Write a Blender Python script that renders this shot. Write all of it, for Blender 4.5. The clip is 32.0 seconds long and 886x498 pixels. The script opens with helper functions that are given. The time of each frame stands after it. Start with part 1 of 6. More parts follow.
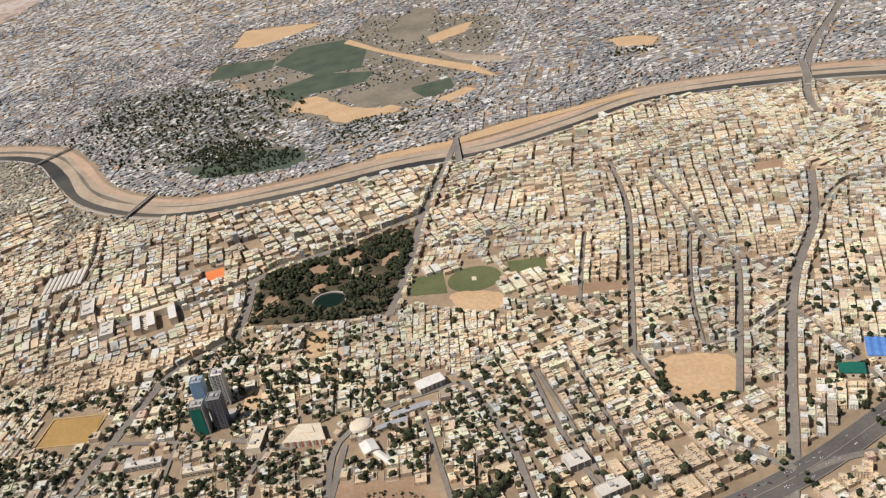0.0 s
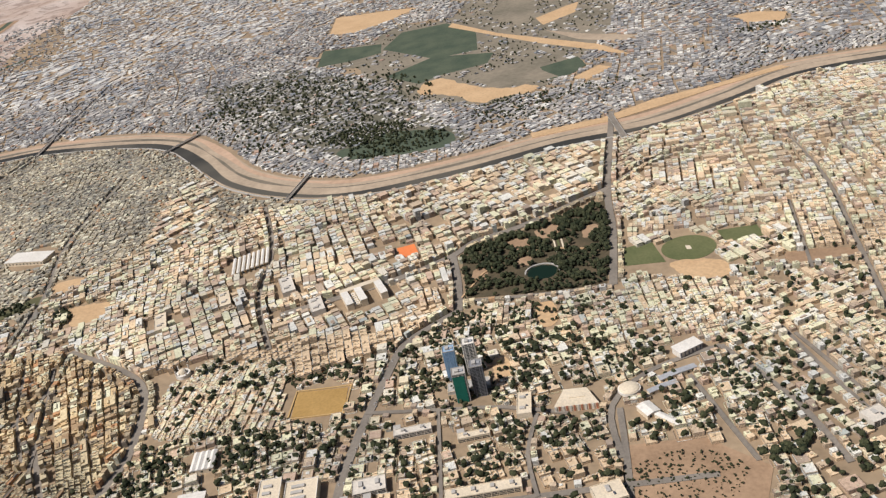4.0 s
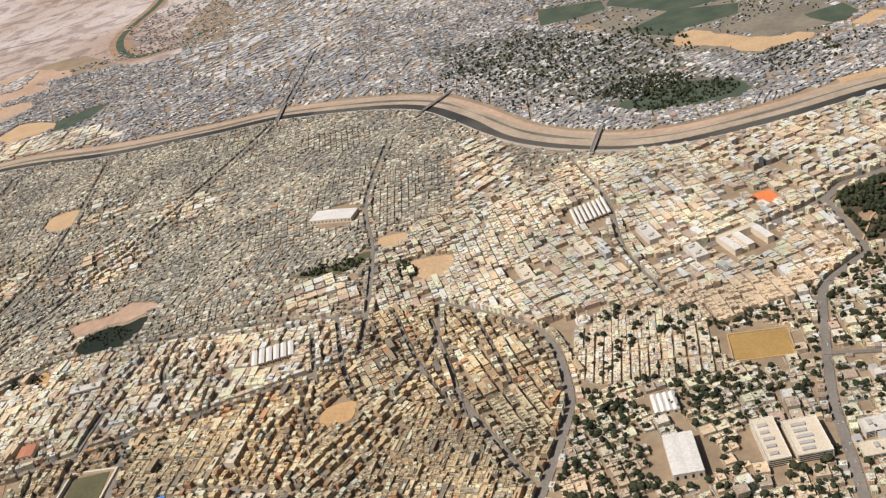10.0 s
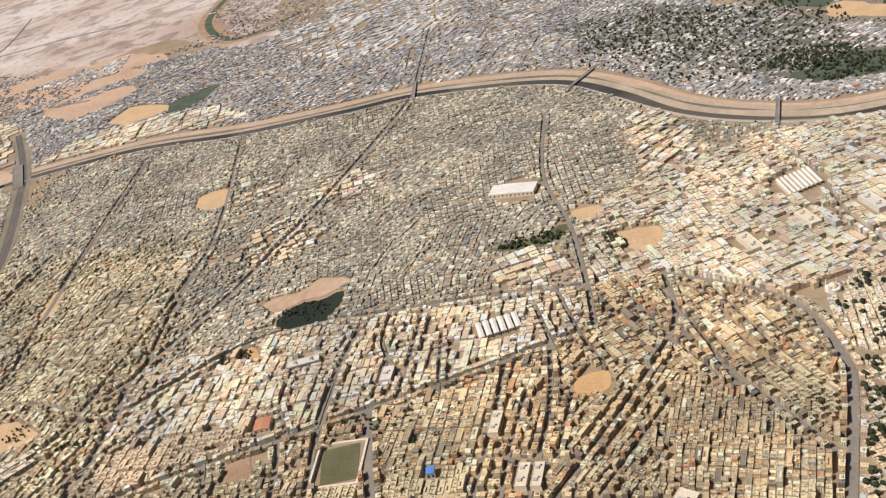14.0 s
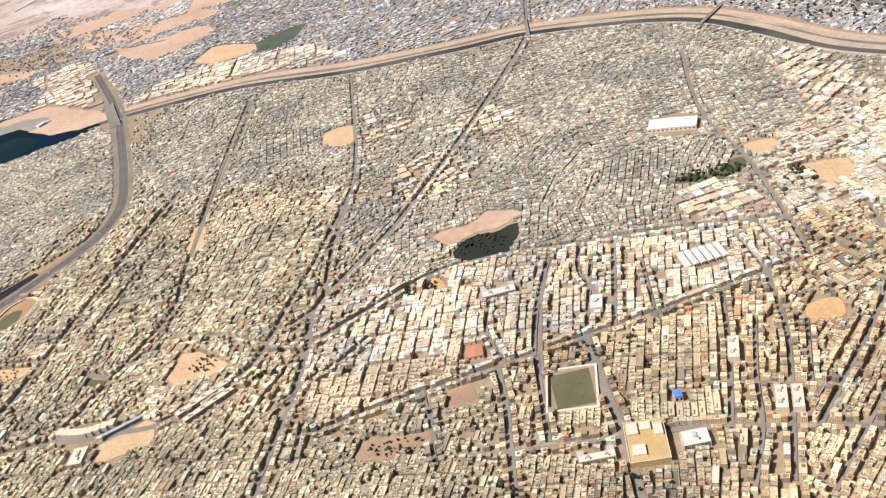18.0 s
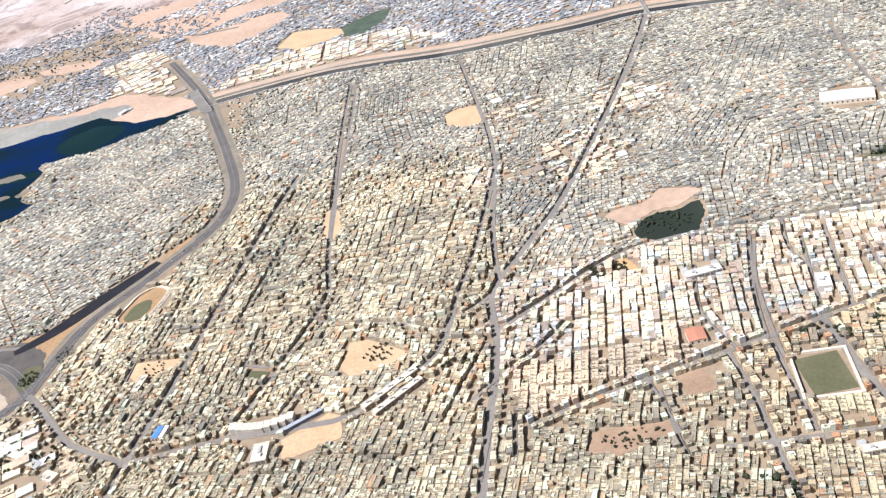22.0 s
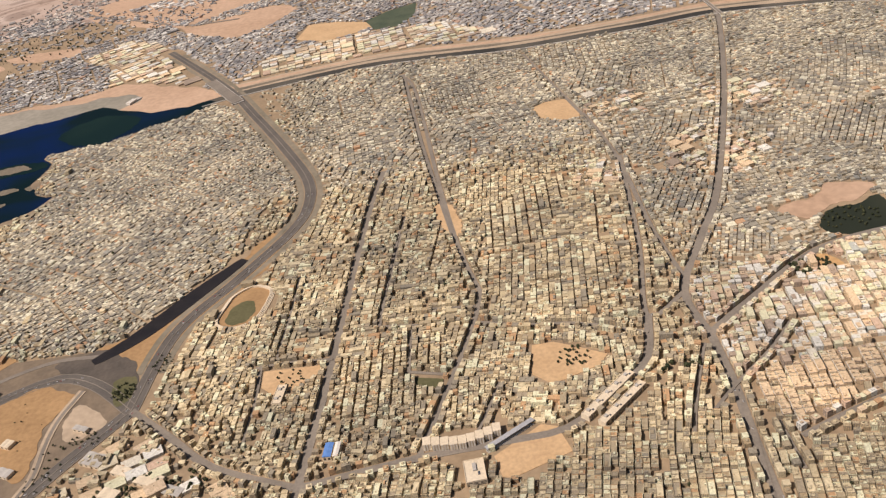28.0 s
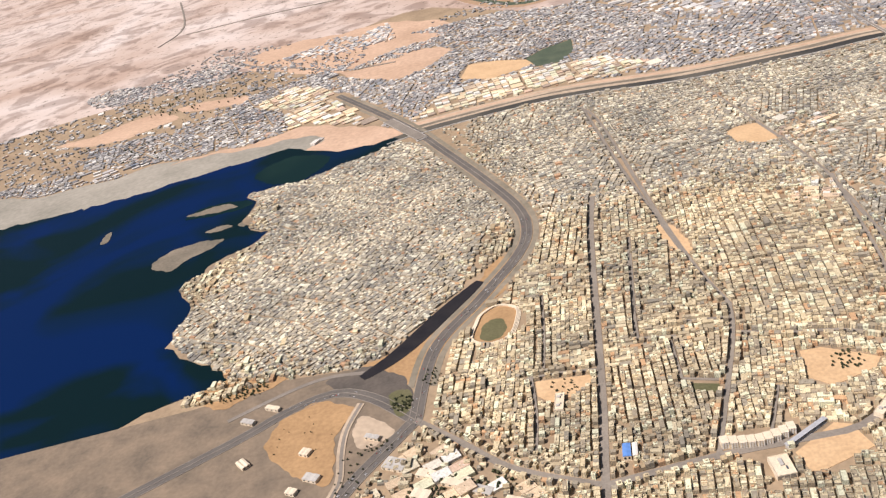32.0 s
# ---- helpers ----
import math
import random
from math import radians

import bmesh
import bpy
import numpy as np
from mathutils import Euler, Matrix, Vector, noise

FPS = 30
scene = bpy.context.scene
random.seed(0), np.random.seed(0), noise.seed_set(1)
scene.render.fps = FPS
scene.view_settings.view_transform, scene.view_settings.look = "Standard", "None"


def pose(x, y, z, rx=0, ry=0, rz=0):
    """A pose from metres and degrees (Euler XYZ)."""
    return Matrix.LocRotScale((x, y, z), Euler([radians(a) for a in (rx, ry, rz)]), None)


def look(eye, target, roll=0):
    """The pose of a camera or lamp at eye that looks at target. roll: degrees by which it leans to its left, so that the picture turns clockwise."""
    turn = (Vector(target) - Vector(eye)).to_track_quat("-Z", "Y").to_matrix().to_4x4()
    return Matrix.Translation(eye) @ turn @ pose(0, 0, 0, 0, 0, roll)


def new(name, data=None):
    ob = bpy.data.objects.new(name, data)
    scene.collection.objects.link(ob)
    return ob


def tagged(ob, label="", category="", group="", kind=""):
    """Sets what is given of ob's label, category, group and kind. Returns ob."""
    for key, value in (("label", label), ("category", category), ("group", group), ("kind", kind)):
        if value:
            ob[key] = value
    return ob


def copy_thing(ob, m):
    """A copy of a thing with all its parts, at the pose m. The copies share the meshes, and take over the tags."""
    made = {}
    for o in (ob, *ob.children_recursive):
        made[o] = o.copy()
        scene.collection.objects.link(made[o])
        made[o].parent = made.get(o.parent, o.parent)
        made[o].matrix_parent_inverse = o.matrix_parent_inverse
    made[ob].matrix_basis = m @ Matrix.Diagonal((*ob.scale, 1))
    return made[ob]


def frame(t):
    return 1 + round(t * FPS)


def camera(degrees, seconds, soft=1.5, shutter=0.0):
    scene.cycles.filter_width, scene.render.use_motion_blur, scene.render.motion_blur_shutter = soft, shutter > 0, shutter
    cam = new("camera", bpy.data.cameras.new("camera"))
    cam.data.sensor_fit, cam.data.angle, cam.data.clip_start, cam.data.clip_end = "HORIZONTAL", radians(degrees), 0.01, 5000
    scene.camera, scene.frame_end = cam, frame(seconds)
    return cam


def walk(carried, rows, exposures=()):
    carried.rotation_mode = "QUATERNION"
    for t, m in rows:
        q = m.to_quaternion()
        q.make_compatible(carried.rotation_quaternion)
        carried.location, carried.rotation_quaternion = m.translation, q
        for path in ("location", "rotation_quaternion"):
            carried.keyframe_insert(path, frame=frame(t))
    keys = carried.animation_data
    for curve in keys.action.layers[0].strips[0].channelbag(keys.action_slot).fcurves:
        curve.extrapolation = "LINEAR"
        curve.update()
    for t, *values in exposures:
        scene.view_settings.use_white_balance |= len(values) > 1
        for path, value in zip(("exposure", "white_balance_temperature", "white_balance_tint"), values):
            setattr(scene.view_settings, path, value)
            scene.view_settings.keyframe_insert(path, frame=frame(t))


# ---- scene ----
import itertools

# One unit stands for about four and a half metres of the city.
cam = camera(50.83, 32.0, soft=1.3)


def aim(x, y, z, heading, down, lean):
    """A camera pose: heading to the left of north, angle below the horizon, lean to the left."""
    a, d = radians(heading), radians(down)
    way = Vector((-math.sin(a) * math.cos(d), math.cos(a) * math.cos(d), -math.sin(d)))
    return look((x, y, z), Vector((x, y, z)) + way, lean)


# PATH
PATH = [
    (0, -0.00, -0.00, 240.00, 5.978, 26.598, -11.888),
    (1, -26.80, -0.00, 243.50, 5.666, 27.108, -11.726),
    (2, -55.10, -1.75, 246.73, 5.453, 27.287, -11.685),
    (5, -141.24, -13.65, 257.87, 7.355, 26.778, -14.128),
    (6, -170.99, -15.37, 261.95, 8.288, 26.983, -14.828),
    (7, -199.77, -15.97, 266.11, 9.191, 27.515, -15.027),
    (8, -228.39, -16.76, 270.78, 9.941, 28.179, -15.346),
    (9, -260.00, -17.07, 273.21, 10.059, 27.971, -15.487),
    (10, -292.17, -15.87, 275.40, 10.496, 27.522, -15.891),
    (11, -322.87, -15.04, 278.79, 10.935, 27.200, -16.211),
    (12, -351.87, -16.20, 282.75, 11.347, 26.892, -16.482),
    (13, -381.69, -18.85, 288.12, 11.576, 27.104, -16.659),
    (14, -411.06, -22.66, 294.47, 11.663, 28.000, -16.874),
    (17, -504.93, -34.29, 308.41, 11.326, 30.261, -16.288),
    (18, -533.59, -33.44, 308.70, 11.619, 30.737, -16.537),
    (19, -562.73, -32.00, 308.70, 11.843, 31.190, -16.775),
    (20, -591.71, -29.02, 307.84, 11.840, 31.271, -16.792),
    (21, -620.03, -24.25, 305.90, 11.786, 30.845, -16.705),
    (22, -648.23, -11.31, 302.25, 11.445, 30.527, -16.849),
    (22.5, -662.33, -3.74, 300.28, 10.831, 30.461, -16.821),
    (23, -676.46, 4.07, 298.24, 9.807, 30.347, -16.409),
    (23.5, -690.71, 12.25, 296.06, 8.452, 30.177, -15.642),
    (24, -705.12, 20.45, 293.59, 7.029, 29.885, -14.699),
    (24.5, -719.62, 28.26, 290.91, 5.456, 29.539, -13.588),
    (26.5, -778.63, 43.64, 280.47, 0.384, 29.812, -9.819),
    (27, -791.89, 40.65, 282.55, 0.956, 30.725, -10.097),
    (27.5, -804.90, 36.60, 285.46, 1.624, 31.126, -10.820),
    (28, -817.63, 32.29, 288.84, 2.620, 30.737, -11.730),
    (28.5, -830.27, 27.66, 292.53, 3.633, 30.110, -12.715),
    (29, -843.02, 22.64, 296.37, 4.547, 29.484, -13.492),
    (30, -869.45, 11.75, 304.34, 5.609, 28.370, -14.305),
    (31, -897.00, 4.87, 310.90, 6.033, 27.695, -14.754),
    (32, -924.67, 1.27, 315.86, 6.356, 27.393, -14.948),
]
# END PATH
EXPOSURES = [(0, -0.12, 5950, 14), (9, -0.10, 5950, 14), (14, -0.02, 6050, 15), (17, 0.26, 6000, 15), (18, 0.36, 5800, 15), (19, 0.52, 5500, 15), (22, 0.62, 5300, 15), (23, 0.60, 5300, 14), (24, 0.2, 5950, 16), (26.5, -0.22, 6650, 20), (28, -0.12, 6550, 20), (30, 0.14, 6300, 20), (32, 0.30, 6100, 19)]
walk(cam, [(t, aim(*p)) for t, *p in PATH], EXPOSURES)

# ---- light ----
SUN_AZ, SUN_EL = radians(243), radians(52)      # compass bearing, clockwise from +y
world = bpy.data.worlds.new("sky")
world.use_nodes = True
scene.world = world
wn = world.node_tree
sky = wn.nodes.new("ShaderNodeTexSky")
sky.sky_type = "NISHITA"
sky.sun_disc = False
sky.sun_elevation, sky.sun_rotation = SUN_EL, SUN_AZ
sky.dust_density = 3.0
wn.links.new(sky.outputs[0], wn.nodes["Background"].inputs[0])
wn.nodes["Background"].inputs[1].default_value = 0.045
sun_data = bpy.data.lights.new("sun", "SUN")
sun_data.energy, sun_data.angle, sun_data.color = 4.9, radians(0.5), (1.0, 0.93, 0.82)
to_sun = Vector((math.sin(SUN_AZ) * math.cos(SUN_EL), math.cos(SUN_AZ) * math.cos(SUN_EL), math.sin(SUN_EL)))
sun = new("sun", sun_data)
sun.matrix_world = look(to_sun * 900, (0, 0, 0))


# ---- materials ----
def material(name, rough=0.85, metal=0.0):
    m = bpy.data.materials.new(name)
    m.use_nodes = True
    b = m.node_tree.nodes["Principled BSDF"]
    b.inputs["Roughness"].default_value, b.inputs["Metallic"].default_value = rough, metal
    b.inputs["Specular IOR Level"].default_value = 0.25
    return m, m.node_tree, b


def node(tree, kind, **values):
    n = tree.nodes.new(kind)
    for k, v in values.items():
        n.inputs[k.replace("_", " ")].default_value = v
    return n


def ramp(tree, source, stops, stepped=False):
    r = tree.nodes.new("ShaderNodeValToRGB")
    r.color_ramp.interpolation = "CONSTANT" if stepped else "LINEAR"
    while len(r.color_ramp.elements) < len(stops):
        r.color_ramp.elements.new(0.5)
    for e, (at, c) in zip(r.color_ramp.elements, stops):
        e.position, e.color = at, (*c, 1)
    tree.links.new(source, r.inputs[0])
    return r.outputs[0]


def mix(tree, factor, a, b, blend="MIX"):
    m = tree.nodes.new("ShaderNodeMix")
    m.data_type, m.blend_type = "RGBA", blend
    for socket, value in ((m.inputs[0], factor), (m.inputs[6], a), (m.inputs[7], b)):
        if isinstance(value, (int, float)):
            socket.default_value = value
        elif isinstance(value, tuple):
            socket.default_value = (*value, 1)
        else:
            tree.links.new(value, socket)
    return m.outputs[2]


def noisy(tree, scale, detail=4.0, distort=0.0):
    geo = tree.nodes.new("ShaderNodeNewGeometry")
    n = node(tree, "ShaderNodeTexNoise", Scale=scale, Detail=detail, Distortion=distort)
    tree.links.new(geo.outputs["Position"], n.inputs["Vector"])
    return n.outputs[0]


def bump(tree, b, source, strength=0.4, distance=0.2):
    n = node(tree, "ShaderNodeBump", Strength=strength, Distance=distance)
    tree.links.new(source, n.inputs["Height"])
    tree.links.new(n.outputs[0], b.inputs["Normal"])


def surface(name, dark, light, coarse=0.03, fine=0.6, rough=0.9, relief=0.3, metal=0.0):
    """A surface that varies at two scales between two colours."""
    m, t, b = material(name, rough, metal)
    mid = tuple((p + q) / 2 for p, q in zip(dark, light))
    c = ramp(t, noisy(t, coarse), [(0.3, dark), (0.7, light)])
    f = noisy(t, fine, 6.0)
    g = ramp(t, f, [(0.3, tuple(v * 0.72 for v in mid)), (0.7, tuple(min(1, v * 1.2) for v in mid))])
    t.links.new(mix(t, 0.5, c, g), b.inputs["Base Color"])
    bump(t, b, f, relief)
    return m


def plaster(name, stops, dust=0.96, windows=True):
    """Rendered masonry: each building has its own tint; soot and dust on it; small window openings on the taller walls."""
    m, t, b = material(name, 0.9)
    geo = t.nodes.new("ShaderNodeNewGeometry")
    tint = ramp(t, geo.outputs["Random Per Island"], stops, True)
    dirt = ramp(t, noisy(t, 0.9, 6.0), [(0.3, (0.66, 0.63, 0.60)), (0.62, (1, 1, 1))])
    c = mix(t, 0.75, tint, dirt, "MULTIPLY")
    wide = ramp(t, noisy(t, 0.018, 3.0), [(0.36, (0.70, 0.70, 0.72 * dust)), (0.62, (1.06, 1.03, dust))])
    c = mix(t, 1.0, c, wide, "MULTIPLY")
    patch = ramp(t, noisy(t, 2.6, 3.0, 0.6), [(0.36, (0.52, 0.51, 0.50)), (0.47, (0.92, 0.92, 0.92)), (0.60, (1.0, 1.0, 1.0)), (0.70, (1.16, 1.13, 1.07))])
    c = mix(t, 0.7, c, patch, "MULTIPLY")
    if windows:
        sep = t.nodes.new("ShaderNodeSeparateXYZ")
        t.links.new(geo.outputs["Normal"], sep.inputs[0])
        up = t.nodes.new("ShaderNodeMath")
        up.operation = "LESS_THAN"
        up.inputs[1].default_value = 0.5
        t.links.new(sep.outputs[2], up.inputs[0])
        pos = t.nodes.new("ShaderNodeSeparateXYZ")
        t.links.new(geo.outputs["Position"], pos.inputs[0])
        along = t.nodes.new("ShaderNodeMath")
        along.operation = "ADD"
        t.links.new(pos.outputs[0], along.inputs[0])
        t.links.new(pos.outputs[1], along.inputs[1])
        masks = []
        for source, period, share in ((along.outputs[0], 0.62, 0.45), (pos.outputs[2], 0.72, 0.5)):
            w = t.nodes.new("ShaderNodeMath")
            w.operation = "PINGPONG"
            w.inputs[1].default_value = period / 2
            t.links.new(source, w.inputs[0])
            k = t.nodes.new("ShaderNodeMath")
            k.operation = "GREATER_THAN"
            k.inputs[1].default_value = period / 2 * (1 - share)
            t.links.new(w.outputs[0], k.inputs[0])
            masks.append(k.outputs[0])
        both = t.nodes.new("ShaderNodeMath")
        both.operation = "MULTIPLY"
        t.links.new(masks[0], both.inputs[0])
        t.links.new(masks[1], both.inputs[1])
        walls = t.nodes.new("ShaderNodeMath")
        walls.operation = "MULTIPLY"
        t.links.new(both.outputs[0], walls.inputs[0])
        t.links.new(up.outputs[0], walls.inputs[1])
        c = mix(t, walls.outputs[0], c, (0.10, 0.09, 0.085))
    t.links.new(c, b.inputs["Base Color"])
    return m


GROUND = surface("dusty_ground", (0.20, 0.145, 0.09), (0.43, 0.32, 0.20), 0.03, 0.3)
m, t, b = material("scrub_land", 0.95)
wide = ramp(t, noisy(t, 0.004, 4.0, 0.8), [(0.34, (0.42, 0.31, 0.24)), (0.5, (0.53, 0.43, 0.36)), (0.66, (0.62, 0.54, 0.48))])
streak = ramp(t, noisy(t, 0.016, 6.0, 1.5), [(0.40, (0.50, 0.46, 0.44)), (0.52, (1, 1, 1))])
dots = ramp(t, noisy(t, 0.11, 3.0), [(0.60, (1, 1, 1)), (0.68, (0.38, 0.38, 0.34))])
t.links.new(mix(t, 0.8, mix(t, 0.7, wide, streak, "MULTIPLY"), dots, "MULTIPLY"), b.inputs["Base Color"])
SCRUB = m
SAND = surface("river_sand", (0.30, 0.235, 0.165), (0.56, 0.44, 0.31), 0.035, 0.25)
TAN = surface("playing_field_sand", (0.48, 0.315, 0.165), (0.63, 0.435, 0.245), 0.06, 0.5)
SHORE_MUD = surface("shore_mud", (0.16, 0.125, 0.085), (0.36, 0.27, 0.175), 0.05, 0.35)
MARSH = surface("salt_flat", (0.19, 0.18, 0.14), (0.42, 0.38, 0.31), 0.018, 0.2)
OCHRE_EARTH = surface("ochre_earth", (0.28, 0.17, 0.08), (0.46, 0.29, 0.14), 0.05, 0.4)
MUD = surface("dark_mud", (0.11, 0.10, 0.075), (0.26, 0.215, 0.155), 0.05, 0.4)
CLAY = surface("orange_clay", (0.46, 0.275, 0.12), (0.60, 0.385, 0.18), 0.06, 0.5)
BLACK_WATER = surface("stagnant_water", (0.010, 0.010, 0.013), (0.035, 0.03, 0.028), 0.08, 0.5, 0.5)
DESERT = surface("orange_desert", (0.40, 0.265, 0.17), (0.60, 0.42, 0.29), 0.02, 0.2)
OCHRE = surface("ochre_turf", (0.34, 0.21, 0.065), (0.46, 0.29, 0.10), 0.08, 0.7)
ORANGE = surface("orange_court", (0.72, 0.20, 0.06), (0.80, 0.25, 0.08), 0.2, 1.2)
RED_EARTH = surface("red_earth", (0.24, 0.155, 0.09), (0.46, 0.31, 0.19), 0.06, 0.6)
PLOTS = surface("fallow_plots", (0.13, 0.12, 0.085), (0.33, 0.275, 0.20), 0.025, 0.2)
GRASS = surface("dry_grass", (0.07, 0.075, 0.03), (0.17, 0.15, 0.08), 0.05, 0.6)
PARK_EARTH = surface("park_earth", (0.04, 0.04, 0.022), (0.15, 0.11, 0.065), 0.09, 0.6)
WOOD_EARTH = surface("wood_earth", (0.075, 0.08, 0.055), (0.22, 0.19, 0.135), 0.03, 0.4)
LAWN = surface("green_lawn", (0.085, 0.105, 0.04), (0.17, 0.17, 0.075), 0.06, 0.7)
FARM = surface("green_field", (0.038, 0.062, 0.042), (0.125, 0.14, 0.088), 0.05, 0.5)
WORN_EARTH = surface("worn_earth", (0.10, 0.085, 0.065), (0.30, 0.225, 0.15), 0.06, 0.4)
OIL = surface("oily_asphalt", (0.065, 0.058, 0.05), (0.15, 0.125, 0.10), 0.08, 0.5)
ASPHALT = surface("dusty_asphalt", (0.16, 0.14, 0.115), (0.30, 0.26, 0.21), 0.05, 0.8)
DARK_ASPHALT = surface("dark_asphalt", (0.085, 0.077, 0.07), (0.17, 0.15, 0.125), 0.05, 0.8)
CONCRETE = surface("grey_concrete", (0.36, 0.34, 0.30), (0.52, 0.49, 0.44), 0.1, 1.0)
WHITE_ROOF = surface("whitewashed_roof", (0.62, 0.58, 0.50), (0.80, 0.76, 0.68), 0.1, 1.0)
PALE_WALL = surface("pale_plaster", (0.54, 0.49, 0.41), (0.70, 0.64, 0.54), 0.1, 1.2)
CREAM = surface("cream_plaster", (0.60, 0.50, 0.35), (0.74, 0.64, 0.48), 0.1, 1.2)
YELLOW_WALL = surface("yellow_plaster", (0.44, 0.29, 0.115), (0.56, 0.38, 0.17), 0.1, 1.2)
GREY_WALL = surface("grey_cladding", (0.16, 0.16, 0.17), (0.24, 0.24, 0.25), 0.2, 1.0)
GREEN_NET = surface("green_scaffold_net", (0.012, 0.10, 0.07), (0.02, 0.16, 0.11), 0.2, 1.2)
BLUE_ROOF = surface("blue_metal_roof", (0.08, 0.20, 0.50), (0.16, 0.30, 0.60), 0.1, 0.8, 0.5)
GREY_ROOF = surface("grey_sheet_roof", (0.30, 0.31, 0.32), (0.46, 0.46, 0.46), 0.1, 1.0, 0.6)
RED_ROOF = surface("red_brown_roof", (0.40, 0.16, 0.09), (0.52, 0.24, 0.14), 0.1, 1.0)
BARK = surface("bark", (0.10, 0.07, 0.045), (0.18, 0.13, 0.09), 0.5, 3.0)

m, t, b = material("window_glass", 0.12)
b.inputs["Base Color"].default_value = (0.16, 0.27, 0.40, 1)
b.inputs["Specular IOR Level"].default_value = 0.6
GLASS = m
m, t, b = material("dark_glass", 0.15)
b.inputs["Base Color"].default_value = (0.03, 0.035, 0.04, 1)
DARK_GLASS = m


def water(name, deep, shallow, rough):
    m, t, b = material(name, rough)
    t.links.new(ramp(t, noisy(t, 0.006, 3.0, 1.0), [(0.40, deep), (0.54, shallow)]), b.inputs["Base Color"])
    b.inputs["Specular IOR Level"].default_value = 0.05
    bump(t, b, noisy(t, 0.5, 3.0), 0.08, 0.1)
    return m


BAY = water("bay_water", (0.002, 0.013, 0.062), (0.003, 0.012, 0.014), 0.35)
RIVER = water("river_water", (0.05, 0.048, 0.042), (0.11, 0.10, 0.08), 0.4)
PARK_POND = water("park_pond_water", (0.004, 0.012, 0.008), (0.010, 0.022, 0.015), 0.3)
POND = water("pond_water", (0.028, 0.034, 0.024), (0.045, 0.05, 0.034), 0.35)


def foliage(name, dark, light):
    m, t, b = material(name, 0.9)
    geo = t.nodes.new("ShaderNodeNewGeometry")
    c = ramp(t, geo.outputs["Random Per Island"], [(0.0, dark), (1.0, light)])
    g = ramp(t, noisy(t, 2.2, 5.0), [(0.3, (0.45, 0.45, 0.45)), (0.7, (1.15, 1.1, 1.0))])
    t.links.new(mix(t, 1.0, c, g, "MULTIPLY"), b.inputs["Base Color"])
    bump(t, b, noisy(t, 3.0, 4.0), 0.8, 0.3)
    return m


LEAVES = foliage("tree_leaves", (0.024, 0.034, 0.016), (0.075, 0.082, 0.040))

TOWN = plaster("town_plaster", [(0, (0.659, 0.559, 0.369)), (0.14, (0.467, 0.396, 0.277)), (0.28, (0.826, 0.720, 0.497)), (0.42, (0.440, 0.378, 0.280)),
                               (0.54, (0.682, 0.593, 0.407)), (0.66, (0.843, 0.849, 0.626)), (0.78, (0.467, 0.372, 0.240)), (0.87, (0.367, 0.332, 0.264)), (0.95, (0.611, 0.396, 0.228))], 0.95)
HOUSES = plaster("house_plaster", [(0, (0.726, 0.552, 0.320)), (0.14, (0.557, 0.437, 0.279)), (0.28, (0.834, 0.701, 0.443)), (0.42, (0.399, 0.333, 0.236)),
                                   (0.54, (0.749, 0.609, 0.402)), (0.66, (0.834, 0.828, 0.619)), (0.76, (0.484, 0.345, 0.206)), (0.84, (0.267, 0.230, 0.186)),
                                   (0.92, (0.629, 0.356, 0.186)), (0.98, (0.507, 0.506, 0.412))])
GREYS = plaster("grey_house_plaster", [(0, (0.510, 0.469, 0.372)), (0.18, (0.357, 0.339, 0.286)), (0.34, (0.669, 0.608, 0.473)), (0.50, (0.321, 0.300, 0.260)),
                                       (0.62, (0.486, 0.436, 0.332)), (0.74, (0.860, 0.836, 0.664)), (0.86, (0.437, 0.378, 0.271)), (0.93, (0.376, 0.378, 0.341)),
                                       (0.97, (0.607, 0.390, 0.241))], 0.965, windows=False)
# Cooler greys than the near palettes: distance haze put into the wall colours.
FAR_HAZE = plaster("hazed_house_plaster", [(0, (0.480, 0.470, 0.439)), (0.18, (0.348, 0.347, 0.339)), (0.34, (0.624, 0.600, 0.548)), (0.50, (0.276, 0.277, 0.274)),
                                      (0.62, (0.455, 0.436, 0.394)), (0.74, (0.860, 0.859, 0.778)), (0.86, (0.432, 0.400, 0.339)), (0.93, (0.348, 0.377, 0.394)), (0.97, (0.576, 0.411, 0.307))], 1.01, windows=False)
PALES = plaster("pale_house_plaster", [(0, (0.860, 0.846, 0.601)), (0.2, (0.849, 0.664, 0.449)), (0.38, (0.860, 0.860, 0.798)), (0.55, (0.693, 0.556, 0.404)),
                                       (0.68, (0.860, 0.773, 0.566)), (0.78, (0.860, 0.810, 0.681)), (0.85, (0.509, 0.410, 0.323)), (0.92, (0.707, 0.530, 0.403)),
                                       (0.985, (0.566, 0.600, 0.562))])
# Sheet-metal greys, their blue also carrying distance haze in the colour.
SHEDS = plaster("shed_roofs", [(0, (0.741, 0.721, 0.725)), (0.2, (0.487, 0.481, 0.511)), (0.42, (0.860, 0.860, 0.860)), (0.58, (0.602, 0.527, 0.463)),
                               (0.72, (0.417, 0.412, 0.428)), (0.84, (0.694, 0.687, 0.713)), (0.95, (0.348, 0.412, 0.523))], 0.92, windows=False)


